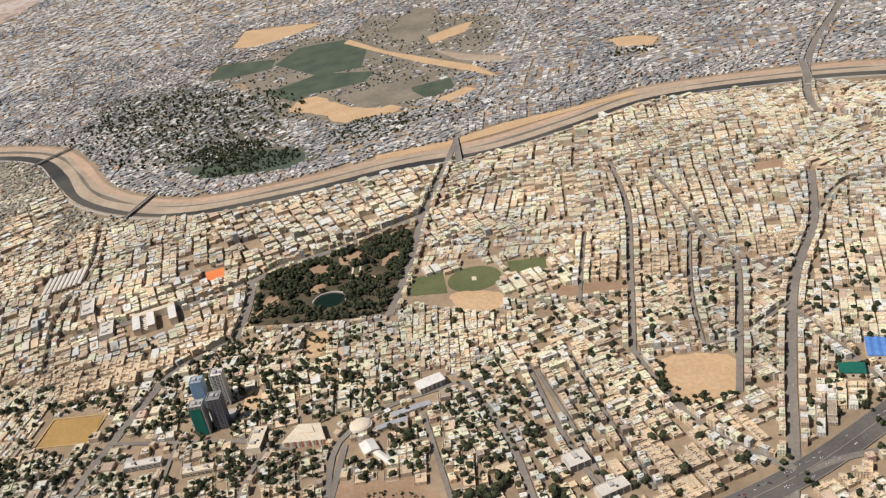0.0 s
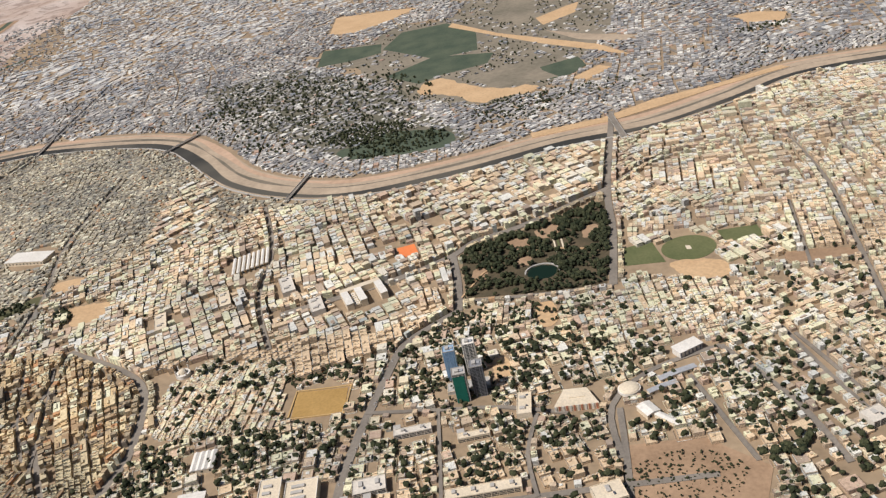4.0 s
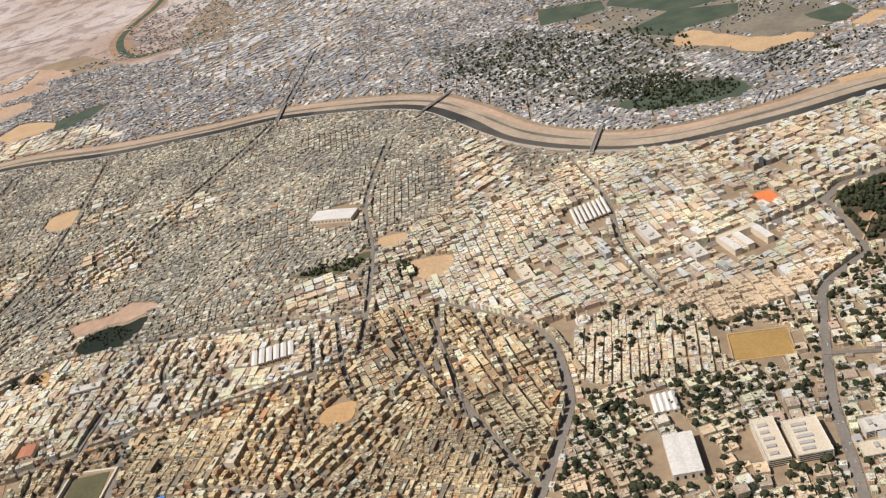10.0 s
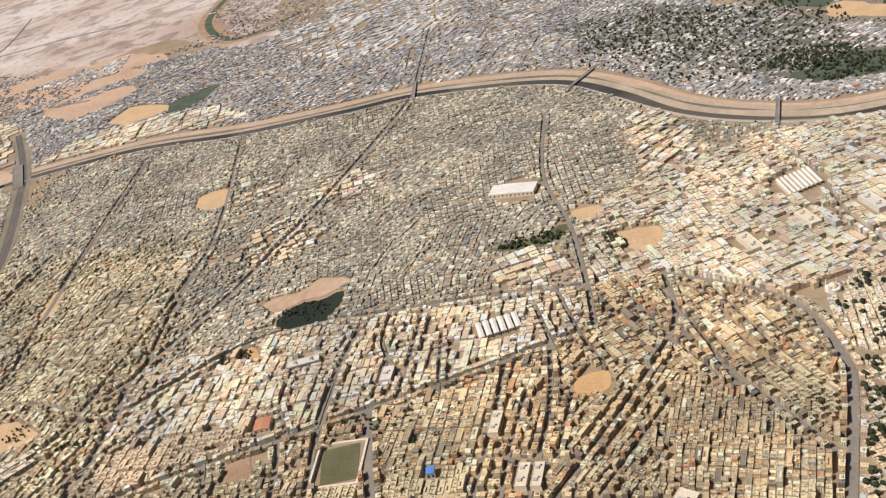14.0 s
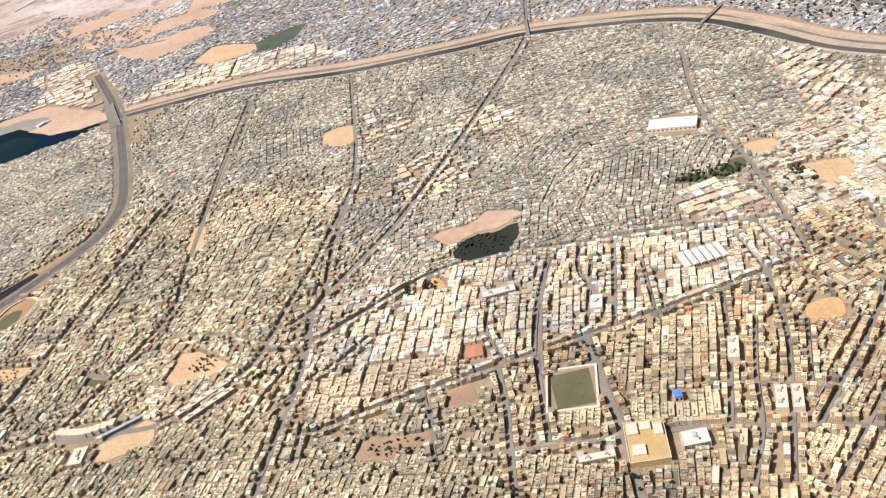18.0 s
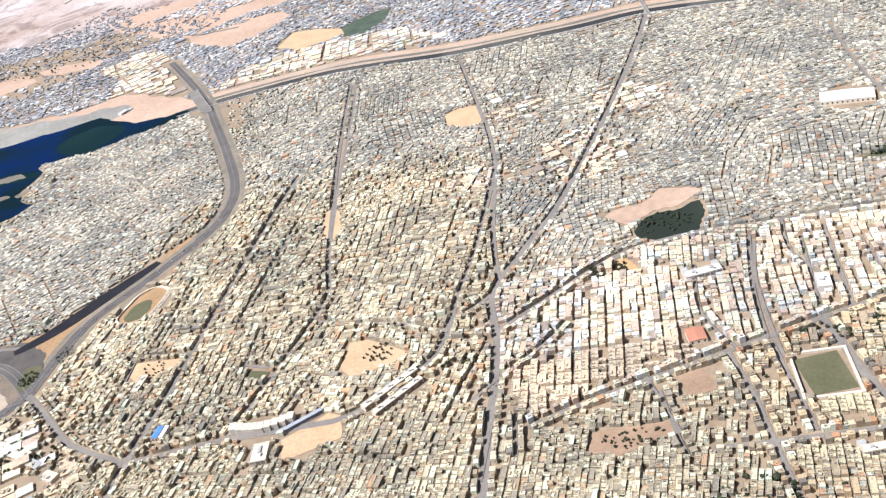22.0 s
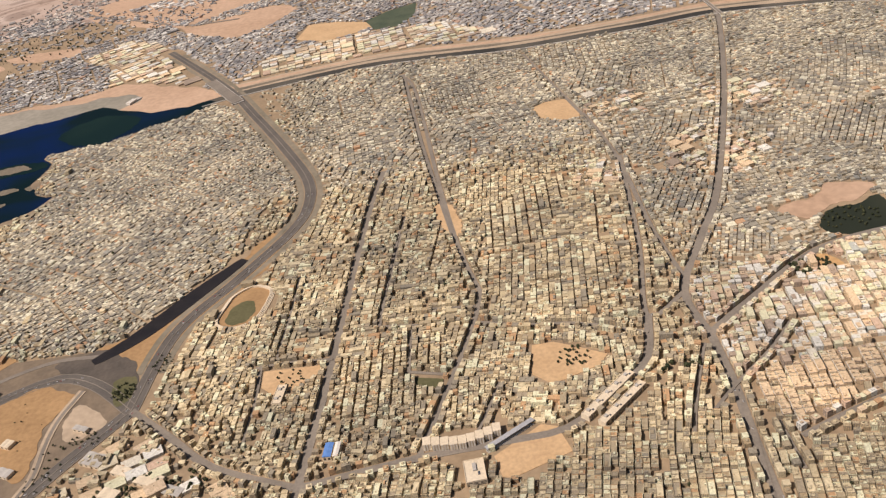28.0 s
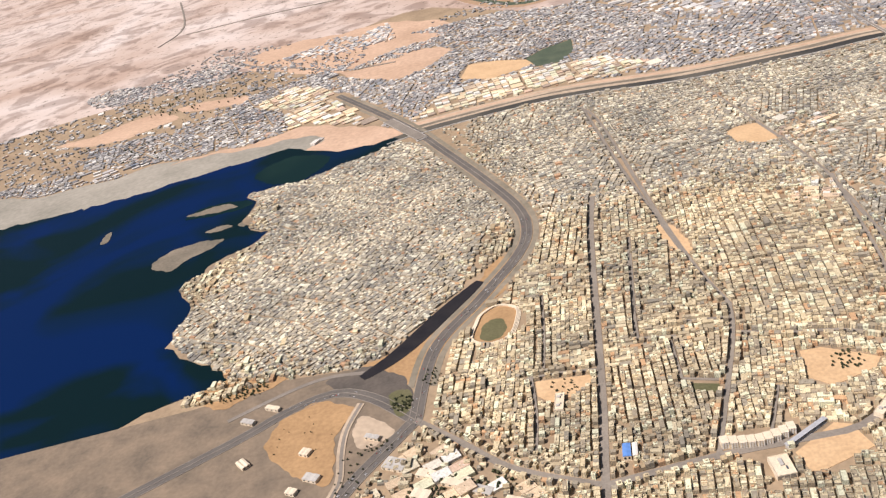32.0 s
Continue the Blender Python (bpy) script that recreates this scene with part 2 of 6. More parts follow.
# ---- building helpers ----
def mesh_of(name, verts, faces, mat):
    """One mesh from arrays of corners and four-cornered faces."""
    me = bpy.data.meshes.new(name)
    n = len(faces)
    me.vertices.add(len(verts))
    me.vertices.foreach_set("co", np.ascontiguousarray(verts, np.float32).ravel())
    me.loops.add(4 * n)
    me.loops.foreach_set("vertex_index", np.ascontiguousarray(faces, np.int32).ravel())
    me.polygons.add(n)
    me.polygons.foreach_set("loop_start", np.arange(0, 4 * n, 4, dtype=np.int32))
    me.polygons.foreach_set("loop_total", np.full(n, 4, np.int32))
    me.polygons.foreach_set("use_smooth", np.zeros(n, bool))
    me.update(calc_edges=True)
    me.materials.append(mat)
    return me


CORNERS = np.array([(-1, -1, 0), (1, -1, 0), (1, 1, 0), (-1, 1, 0), (-1, -1, 1), (1, -1, 1), (1, 1, 1), (-1, 1, 1)], float)
SIDES = np.array([(0, 1, 5, 4), (1, 2, 6, 5), (2, 3, 7, 6), (3, 0, 4, 7), (4, 5, 6, 7)])


def boxes(x, y, z, w, d, h, ang):
    """Corners and faces of many upright boxes with no underside."""
    c, s = np.cos(ang)[:, None], np.sin(ang)[:, None]
    u, v = CORNERS[None, :, 0] * w[:, None] / 2, CORNERS[None, :, 1] * d[:, None] / 2
    co = np.stack([x[:, None] + u * c - v * s, y[:, None] + u * s + v * c, z[:, None] + CORNERS[None, :, 2] * h[:, None]], -1)
    return co.reshape(-1, 3), (SIDES[None] + 8 * np.arange(len(x))[:, None, None]).reshape(-1, 4)


def part(name, bm, mat, parent=None, label=""):
    me = bpy.data.meshes.new(name)
    bm.to_mesh(me)
    bm.free()
    me.materials.append(mat)
    ob = new(name, me)
    if parent:
        ob.parent = parent
    return tagged(ob, label)


def block(x0, x1, y0, y1, z0, z1, bm=None):
    bm = bm or bmesh.new()
    vs = [bm.verts.new((x, y, z)) for x, y, z in ((x0, y0, z0), (x1, y0, z0), (x1, y1, z0), (x0, y1, z0), (x0, y0, z1), (x1, y0, z1), (x1, y1, z1), (x0, y1, z1))]
    for f in ((0, 3, 2, 1), (0, 1, 5, 4), (1, 2, 6, 5), (2, 3, 7, 6), (3, 0, 4, 7), (4, 5, 6, 7)):
        bm.faces.new([vs[i] for i in f])
    return bm


def ring(x0, x1, y0, y1, z0, z1, thick):
    """A low wall round a rectangle."""
    bm = block(x0, x1, y0, y0 + thick, z0, z1)
    block(x0, x1, y1 - thick, y1, z0, z1, bm)
    block(x0, x0 + thick, y0 + thick, y1 - thick, z0, z1, bm)
    block(x1 - thick, x1, y0 + thick, y1 - thick, z0, z1, bm)
    return bm


def prism(points, z0, z1, bm=None):
    """A flat-topped solid over an outline that runs anticlockwise."""
    bm = bm or bmesh.new()
    if sum(p[0] * q[1] - q[0] * p[1] for p, q in zip(points, points[1:] + points[:1])) < 0:
        points = points[::-1]
    low, high = ([bm.verts.new((*p[:2], z)) for p in points] for z in (z0, z1))
    n = len(points)
    for i in range(n):
        bm.faces.new((low[i], low[(i + 1) % n], high[(i + 1) % n], high[i]))
    bm.faces.new(high)
    bm.faces.new(low[::-1])
    return bm


def oval(cx, cy, rx, ry, n=32, turn=0.0):
    a = [2 * math.pi * i / n for i in range(n)]
    c, s = math.cos(turn), math.sin(turn)
    return [(cx + rx * math.cos(t) * c - ry * math.sin(t) * s, cy + rx * math.cos(t) * s + ry * math.sin(t) * c) for t in a]


def thing(name, x, y, turn, label, category, group="", z=0.0):
    ob = new(name)
    ob.matrix_world = pose(x, y, z, 0, 0, turn)
    ob.empty_display_size = 1.0
    return tagged(ob, label, category, group)


def smooth(points, step=6.0, closed=False):
    """Points along a soft curve through the given ones."""
    p = [Vector(q[:2]) for q in points]
    n, out = len(p), []
    for i in range(n if closed else n - 1):
        a, b, c, d = (p[(i + k) % n] if closed else p[min(max(i + k, 0), n - 1)] for k in (-1, 0, 1, 2))
        k = max(2, int((c - b).length / step))
        for j in range(k):
            t = j / k
            out.append(0.5 * ((2 * b) + (c - a) * t + (2 * a - 5 * b + 4 * c - d) * t * t + (3 * b - a - 3 * c + d) * t ** 3))
    if not closed:
        out.append(p[-1])
    return [(q.x, q.y) for q in out]


def strip(points, width, z0, z1, offset=0.0, bm=None):
    """A band of one width along a line, with thickness."""
    bm = bm or bmesh.new()
    p = [Vector(q) for q in points]
    rows = []
    for i, q in enumerate(p):
        a, b = p[max(i - 1, 0)], p[min(i + 1, len(p) - 1)]
        side = (b - a).normalized()
        side = Vector((-side.y, side.x))
        wide = width(i / (len(p) - 1)) if callable(width) else width
        l, r = q + side * (offset + wide / 2), q + side * (offset - wide / 2)
        rows.append([bm.verts.new((v.x, v.y, z)) for v, z in ((l, z1), (r, z1), (r, z0), (l, z0))])
    for a, b in zip(rows, rows[1:]):
        for i in range(4):
            j = (i + 1) % 4
            bm.faces.new((a[i], a[j], b[j], b[i]))
    bm.faces.new(rows[0])
    bm.faces.new(rows[-1][::-1])
    return bm


# ---- plan: a raster of what stands where ----
X0, Y0, NX, NY = -1750, 130, 2300, 2000
GX, GY = np.meshgrid(X0 + np.arange(NX) + 0.5, Y0 + np.arange(NY) + 0.5)
taken = np.zeros((NY, NX), bool)
zone = np.zeros((NY, NX), np.int16)


def window(points, grow=0):
    xs, ys = [p[0] for p in points], [p[1] for p in points]
    i0, i1 = max(0, int(min(xs) - grow - X0)), min(NX, int(max(xs) + grow - X0) + 2)
    j0, j1 = max(0, int(min(ys) - grow - Y0)), min(NY, int(max(ys) + grow - Y0) + 2)
    return slice(j0, max(j0, j1)), slice(i0, max(i0, i1))


def inside(points):
    w = window(points)
    gx, gy = GX[w], GY[w]
    hit = np.zeros(gx.shape, bool)
    for (ax, ay), (bx, by) in zip(points, points[1:] + points[:1]):
        if ay != by:
            hit ^= ((ay > gy) != (by > gy)) & (gx < (bx - ax) * (gy - ay) / (by - ay) + ax)
    return w, hit


def clear(points):
    w, hit = inside([tuple(p) for p in points])
    taken[w] |= hit


def clear_line(points, half):
    for (ax, ay), (bx, by) in zip(points, points[1:]):
        w = window([(ax, ay), (bx, by)], half + 1)
        gx, gy = GX[w], GY[w]
        l2 = max(1e-6, (bx - ax) ** 2 + (by - ay) ** 2)
        t = np.clip(((gx - ax) * (bx - ax) + (gy - ay) * (by - ay)) / l2, 0, 1)
        taken[w] |= np.hypot(gx - ax - t * (bx - ax), gy - ay - t * (by - ay)) < half


# ---- ground and large surfaces ----
bm = bmesh.new()
bmesh.ops.create_grid(bm, x_segments=60, y_segments=60, size=6000)
tagged(part("ground", bm, GROUND), "dusty sand-coloured ground under the whole city", "ground", kind="structure")

level = itertools.count()


def lay(name, points, mat, label, category, kind="structure", free=True, soft=True, low=0.0):
    """A flat piece of land, a little above the last one."""
    reach = max(max(p[k] for p in points) - min(p[k] for p in points) for k in (0, 1))
    pts = [tuple(p) for p in points]
    if soft:
        k, a = 14 / reach, reach * 0.014      # uneven, worn outline
        pts = [(x + a * (math.sin(y * k) + 0.7 * math.sin(y * k * 2.7 + x * k)), y + a * (math.sin(x * k * 1.2) + 0.7 * math.sin(x * k * 3.1 - y * k))) for x, y in smooth(pts, max(1.5, reach / 36), True)]
    ob = part(name, prism(pts, -0.3, 0.03 + 0.004 * next(level) + low), mat)
    tagged(ob, label, category, kind=kind)
    if free:
        clear(pts)
    return ob
# open land beyond the town
lay("scrub_land", [(-4200, 4800), (-4200, 1150), (-1850, 1180), (-1600, 1165), (-1379, 1250), (-1205, 1216), (-1051, 1252), (-938, 1290), (-819, 1215), (-727, 1240), (-773, 1400), (-900, 1750), (-1000, 2400), (-900, 4800)],
    SCRUB, "bare pinkish scrub land beyond the town", "scrub land")

tagged(part("dry_river", strip(smooth([(-985, 1690), (-975, 1603), (-972, 1458), (-945, 1358), (-888, 1263), (-839, 1261), (-780, 1330)], 16), 34, -0.3, 0.14), RED_EARTH), "reddish eroded dry river in the scrub", "river bed", kind="structure")
tagged(part("dry_river_scrub", strip(smooth([(-985, 1690), (-975, 1603), (-972, 1458), (-945, 1358), (-888, 1263), (-839, 1261), (-780, 1330)], 16), 12, -0.3, 0.2), FARM), "dark scrub along the dry river", "scrub", kind="structure")
lay("sandy_rise", [(-1114, 1266), (-1032, 1234), (-991, 1190), (-1041, 1178), (-1080, 1150), (-1108, 1131), (-1083, 1203)], DESERT, "orange sandy rise at the edge of town", "sand")
lay("sandy_rise", [(-1270, 1265), (-1248, 1330), (-1137, 1327), (-1037, 1315), (-973, 1227), (-1003, 1158), (-1090, 1128), (-1167, 1163)], DESERT, "orange sand flat under a housing estate", "sand", free=False)
lay("sandy_rise", [(-1127, 1133), (-1090, 1123), (-1003, 1145), (-982, 1104), (-1044, 1049)], DESERT, "orange sand slope above the warehouses", "sand")
lay("sandy_rise", [(-1481, 1090), (-1425, 1103), (-1368, 1138), (-1323, 1099), (-1357, 1073), (-1403, 1057)], DESERT, "long orange sand slope among scattered houses", "sand")
lay("sandy_rise", [(-1336, 1134), (-1291, 1137), (-1236, 1121), (-1239, 1097), (-1291, 1103)], DESERT, "small orange sand slope among scattered houses", "sand")

# bay and its islands
lay("north_shore", [(-1700, 840), (-1427, 840), (-1381, 842), (-1304, 850), (-1218, 870), (-1146, 880), (-1122, 890), (-1106, 914), (-1153, 948), (-1208, 931), (-1290, 931), (-1369, 933), (-1432, 926), (-1700, 940)], MARSH, "pale grey-green salt flat on the bay shore", "shore")
lay("north_shore", [(-1290, 934), (-1208, 936), (-1153, 951), (-1088, 924), (-1040, 887), (-1030, 862), (-1072, 850), (-1130, 868), (-1112, 908), (-1162, 923), (-1224, 926)], DESERT, "narrow orange sand bank above the salt flat", "shore")
lay("bay", [(x + 3 * math.sin(y * 0.9), y + 3 * math.sin(x * 1.3)) for x, y in smooth([(-2400, 850), (-1700, 850), (-1428, 852), (-1332, 859), (-1274, 870), (-1217, 882), (-1176, 893), (-1146, 894), (-1129, 878), (-1094, 858), (-1071, 854), (-1037, 858), (-1034, 851), (-1069, 828), (-1091, 816),
            (-1119, 801), (-1134, 803), (-1161, 801), (-1177, 796), (-1163, 765), (-1167, 744), (-1157, 717), (-1140, 704), (-1156, 680), (-1171, 672), (-1184, 652), (-1198, 642), (-1202, 628), (-1190, 608), (-1189, 582), (-1191, 559), (-1188, 540),
            (-1169, 523), (-1146, 508), (-1136, 495), (-1146, 486), (-1175, 478), (-1240, 440), (-1330, 420), (-1600, 380), (-2400, 350)], 9, True)],
    BAY, "deep blue bay water beside the shanty quarter", "water", soft=False)
SHALLOW = water("shallow_water", (0.003, 0.014, 0.016), (0.009, 0.024, 0.020), 0.35)
for pts in ([(-1234, 771), (-1212, 789), (-1177, 784), (-1171, 769), (-1203, 764)], [(-1177, 846), (-1142, 870), (-1102, 843), (-1127, 802), (-1164, 816)]):
    lay("shoal", pts, SHALLOW, "greenish shallow water over a mud bank", "water", low=0.06)
for pts in ([(-1243, 688), (-1231, 705), (-1208, 713), (-1182, 708), (-1193, 695), (-1210, 682), (-1221, 668), (-1230, 673)], [(-1233, 775), (-1213, 783), (-1197, 785), (-1183, 774), (-1204, 770)],
            [(-1311, 756), (-1312, 774), (-1307, 778), (-1304, 758)], [(-1175, 733), (-1166, 738), (-1168, 726)], [(-1205, 731), (-1190, 738), (-1180, 732), (-1192, 727)]):
    lay("mud_island", pts, MUD, "low brown mud island in the bay", "island", low=0.15)
lay("mud_shore", [(-1171, 793), (-1126, 789), (-1115, 765), (-1124, 734), (-1135, 701), (-1150, 678), (-1160, 653), (-1180, 640), (-1187, 624), (-1198, 623), (-1186, 654), (-1171, 676), (-1158, 684), (-1144, 704), (-1159, 717), (-1169, 744), (-1165, 765)], SHORE_MUD, "bare brown mud shore below the shanty quarter", "shore", low=0.15, free=False)
pier = thing("jetty", -1121, 897, 62, "pale concrete jetty house at the water", "jetty")
part("deck", block(-9, 9, -3, 3, -0.2, 0.8), CONCRETE, pier)
for k in (-1, 1):
    part("shed_roof", block(-8.5, 2, k * 1.5 - 1.2, k * 1.5 + 1.2, 0.8, 2.2), WHITE_ROOF, pier)

# river
RIVER_LINE = smooth([(-1050, 862), (-1010, 872), (-926, 881), (-860, 880), (-757, 857), (-651, 850), (-571, 850), (-472, 820), (-412, 784), (-372, 730), (-332, 668), (-282, 626),
                     (-230, 606), (-160, 610), (-86, 625), (-20, 628), (40, 650), (106, 678), (218, 664), (300, 636), (460, 590), (700, 560)], 8)
def west(f):
    """How far up the western, broader and muddier reach: one there, none in the east."""
    return max(0.0, min(1.0, (0.42 - f) * 6))


bed = part("river_bed", strip(RIVER_LINE, lambda f: 36 - 6 * min(1, f * 2.2) + 1.5 * math.sin(f * 47), -0.3, 0.02), SAND)
tagged(bed, "broad sandy bed of the half-dry river", "river bed", kind="structure")
tagged(part("river", strip(RIVER_LINE, lambda f: 7.5 + 5 * west(f) + 2.0 * math.sin(f * 37) + 1.0 * math.sin(f * 101), -0.3, 0.06, -11), RIVER), "narrow dark river water along one bank", "water", kind="structure")
tagged(part("river_side_channel", strip(RIVER_LINE[2:-6], lambda f: 2.2 + 2.5 * west(f) + 1.5 * math.sin(f * 61) + 1.0 * math.sin(f * 143), -0.3, 0.05, 3), MUD), "dark silt channel in the river bed", "water", kind="structure")
tagged(part("river_bank", strip(RIVER_LINE, lambda f: 5 + 2 * math.sin(f * 53) + math.sin(f * 119), -0.3, 0.055, 12), DESERT), "orange sand bank along the far side of the river", "bank", kind="structure")
tagged(part("river_embankment", strip(RIVER_LINE, 1.2, -0.3, 0.7, -17.5), CONCRETE), "low concrete embankment wall along the river", "embankment", kind="structure")
clear_line(RIVER_LINE, 18)

# ---- roads ----
ROADS = [
    # width, dark, points
    (6.7, 1, [(-1111, 1035), (-1029, 888), (-987, 792), (-954, 711), (-933, 651), (-929, 611), (-938, 576), (-968, 526), (-999, 478), (-1010, 413)]),
    (7.2, 1, [(-1010, 413), (-1024, 395), (-1044, 369), (-1068, 330), (-1090, 280)]),
    (6.6, 1, [(-1010, 413), (-1036, 441), (-1061, 453), (-1091, 442), (-1116, 426), (-1200, 380)]),
    (5, 0, [(-1010, 413), (-984, 386), (-958, 359), (-918, 337)]),
    (5, 0, [(-876, 640), (-884, 595), (-892, 532), (-899, 470), (-908, 394), (-916, 337), (-922, 280)]),
    (3, 0, [(-862, 567), (-879, 454)]),
    (4, 0, [(-860, 830), (-848, 785), (-837, 599), (-830, 514), (-822, 465)]),
    (4, 0, [(-822, 465), (-830, 430), (-861, 343)]),
    (5, 0, [(-918, 336), (-862, 342), (-823, 343), (-793, 345), (-768, 364), (-749, 382), (-740, 416)]),
    (5, 1, [(-715, 393), (-717, 431), (-694, 479), (-668, 532), (-620, 670), (-583, 796), (-573, 840)]),
    (5, 1, [(-715, 393), (-716, 354), (-719, 320), (-724, 240)]),
    (4, 0, [(-717, 431), (-740, 416), (-728, 485), (-714, 597)]),
    (5, 0, [(-715, 393), (-688, 414), (-643, 446), (-600, 455), (-565, 452), (-501, 449), (-432, 440)]),
    (4, 0, [(-724, 676), (-716, 597), (-717, 500), (-713, 435)]),
    (4, 0, [(-700, 316), (-674, 326), (-633, 338), (-554, 360), (-504, 374), (-434, 397), (-400, 412)]),
    (4, 0, [(-602, 348), (-597, 315), (-595, 280), (-590, 200)]),
    (4, 0, [(-857, 830), (-846, 668), (-832, 523)]),
    (4, 0, [(-750, 824), (-720, 645)]),
    (4, 0, [(-573, 1050), (-573, 840)]),
    (4, 0, [(-447, 716), (-452, 600), (-437, 517), (-431, 440), (-430, 400)]),
    (3.4, 0, [(-531, 440), (-538, 366)]),
    (5, 0, [(-554, 360), (-548, 317), (-542, 280), (-538, 220)]),
    (3.4, 0, [(-581, 350), (-577, 287)]),
    (4, 0, [(-620, 286), (-597, 284), (-543, 283), (-507, 282), (-459, 273), (-400, 262)]),
    (3, 0, [(-455, 385), (-458, 330), (-477, 244)]),
    (3, 0, [(-480, 378), (-486, 330), (-495, 280)]),
    (3.4, 0, [(-459, 273), (-414, 340), (-388, 390), (-388, 439)]),
    (5, 0, [(-388, 439), (-331, 393), (-318, 339), (-322, 312), (-330, 286), (-345, 240)]),
    (4, 0, [(-374, 352), (-354, 312), (-338, 280)]),
    (4, 0, [(-300, 600), (-282, 529), (-278, 460), (-262, 405)]),
    (5, 1, [(-216, 230), (-212, 268), (-209, 299), (-204, 325), (-196, 358), (-188, 386), (-174, 400), (-159, 411)]),
    (5, 0, [(-159, 411), (-159, 440), (-162, 474)]),
    (6, 0, [(-262, 440), (-200, 456), (-162, 474), (-149, 487), (-121, 496), (-74, 521), (-62, 527)]),
    (5, 1, [(-40, 660), (-46, 624), (-63, 526), (-68, 471), (-77, 411)]),
    (4, 0, [(-77, 411), (-110, 413), (-157, 420)]),
    (4.4, 1, [(-205, 268), (-145, 265), (-109, 264), (-60, 262)]),
    (4, 0, [(-90, 310), (-92, 281), (-96, 240)]),
    (4, 0, [(58, 560), (58, 490), (48, 418), (37, 346)]),
    (5, 1, [(165, 500), (147, 441), (119, 384), (97, 319), (80, 262), (70, 235)]),
    (9.5, 1, [(20, 232), (63, 249), (86, 260), (119, 281), (220, 350)]),
    (6, 1, [(330, 900), (303, 833), (242, 724), (214, 655), (199, 596), (214, 570), (300, 520)]),
    (4, 0, [(80, 540), (88, 478), (93, 434), (99, 410), (83, 345), (73, 308)]),
    (4, 0, [(-94, 279), (-93, 312), (-72, 333), (-39, 343)]),
    (4, 0, [(-39, 343), (-21, 298), (-13, 258)]),
    (3, 0, [(-57, 325), (-44, 266)]),
    (4, 0, [(37, 346), (48, 304), (63, 277), (80, 260)]),
    (4, 0, [(-64, 526), (-20, 560), (58, 560), (150, 560)]),
    (3, 0, [(147, 441), (180, 480), (230, 470)]),
    (3, 0, [(15, 250), (0, 300), (-10, 350)]),
    (4, 0, [(84, 258), (96, 262), (112, 264), (160, 270)]),
    (3, 0, [(112, 360), (125, 310), (128, 285)]),
    # side streets
    (2.6, 0, [(-866, 548), (-873, 502), (-879, 448)]),
    (2.6, 0, [(-879, 448), (-858, 443)]),
    (2.6, 0, [(-861, 458), (-826, 451)]),
    (3, 0, [(-826, 436), (-802, 426), (-776, 420), (-756, 409), (-743, 402)]),
    (2.6, 0, [(-946, 430), (-927, 430), (-904, 426)]),
    (2.4, 0, [(-862, 440), (-864, 404)]),
    (2.4, 0, [(-864, 404), (-845, 397)]),
    (2.4, 0, [(-720, 386), (-734, 351), (-742, 327)]),
    (2.6, 0, [(-677, 391), (-693, 373), (-715, 354), (-729, 340)]),
    (3, 1, [(-718, 322), (-721, 301), (-723, 286)]),
    (2.4, 0, [(-943, 432), (-943, 401), (-946, 369)]),
    (2.2, 0, [(-820, 384), (-829, 362), (-834, 351)]),
    (2.2, 0, [(-928, 515), (-931, 473), (-935, 437)]),
    (2.4, 0, [(-637, 327), (-634, 298), (-631, 282)]),
    (2.6, 0, [(-569, 435), (-576, 401), (-578, 364), (-578, 336)]),
    (2.4, 0, [(-706, 327), (-706, 298)]),
    (3, 0, [(-570, 443), (-579, 393), (-582, 351)]),
    (2.6, 0, [(-642, 338), (-636, 313), (-632, 297)]),
    (2.4, 0, [(-468, 355), (-478, 307), (-482, 277), (-493, 243)]),
    (2.2, 0, [(-445, 346), (-455, 301)]),
    (2.4, 0, [(-507, 311), (-484, 307), (-448, 297)]),
    (2.4, 0, [(-399, 329), (-430, 284), (-453, 251), (-464, 235)]),
    (2.4, 0, [(-517, 420), (-516, 365)]),
    (2.4, 0, [(-545, 432), (-553, 365)]),
    (2.4, 0, [(-604, 423), (-608, 380), (-597, 348)]),
    (3, 0, [(-463, 431), (-452, 380)]),
    (3, 0, [(-450, 445), (-438, 391), (-428, 364)]),
    (2.6, 0, [(-413, 434), (-394, 379), (-375, 339)]),
    (2.6, 0, [(-392, 424), (-378, 375), (-368, 331)]),
    (2.4, 0, [(-366, 418), (-353, 377), (-345, 347)]),
    (2.6, 0, [(-538, 383), (-553, 418), (-550, 452)]),
    (3, 0, [(-203, 335), (-171, 329), (-139, 323), (-112, 312)]),
    (2.6, 0, [(-125, 315), (-131, 290), (-129, 264)]),
    (2.4, 0, [(-169, 328), (-168, 300), (-167, 265)]),
    (3, 0, [(34, 345), (57, 345), (82, 346), (111, 367)]),
    (2.4, 0, [(-6, 343), (6, 297), (15, 252)]),
    (2.4, 0, [(31, 469), (19, 395)]),
    (2.4, 0, [(84, 446), (72, 389), (67, 341)]),
    (2.4, 0, [(-3, 401), (41, 399), (100, 403), (128, 405)]),
    (2.2, 0, [(9, 353), (19, 305), (30, 259)]),
]
lift = itertools.count()


def street_width(width):
    return width * 1.12 if width > 6.5 else width * 0.86 if width >= 5 else width * 0.7


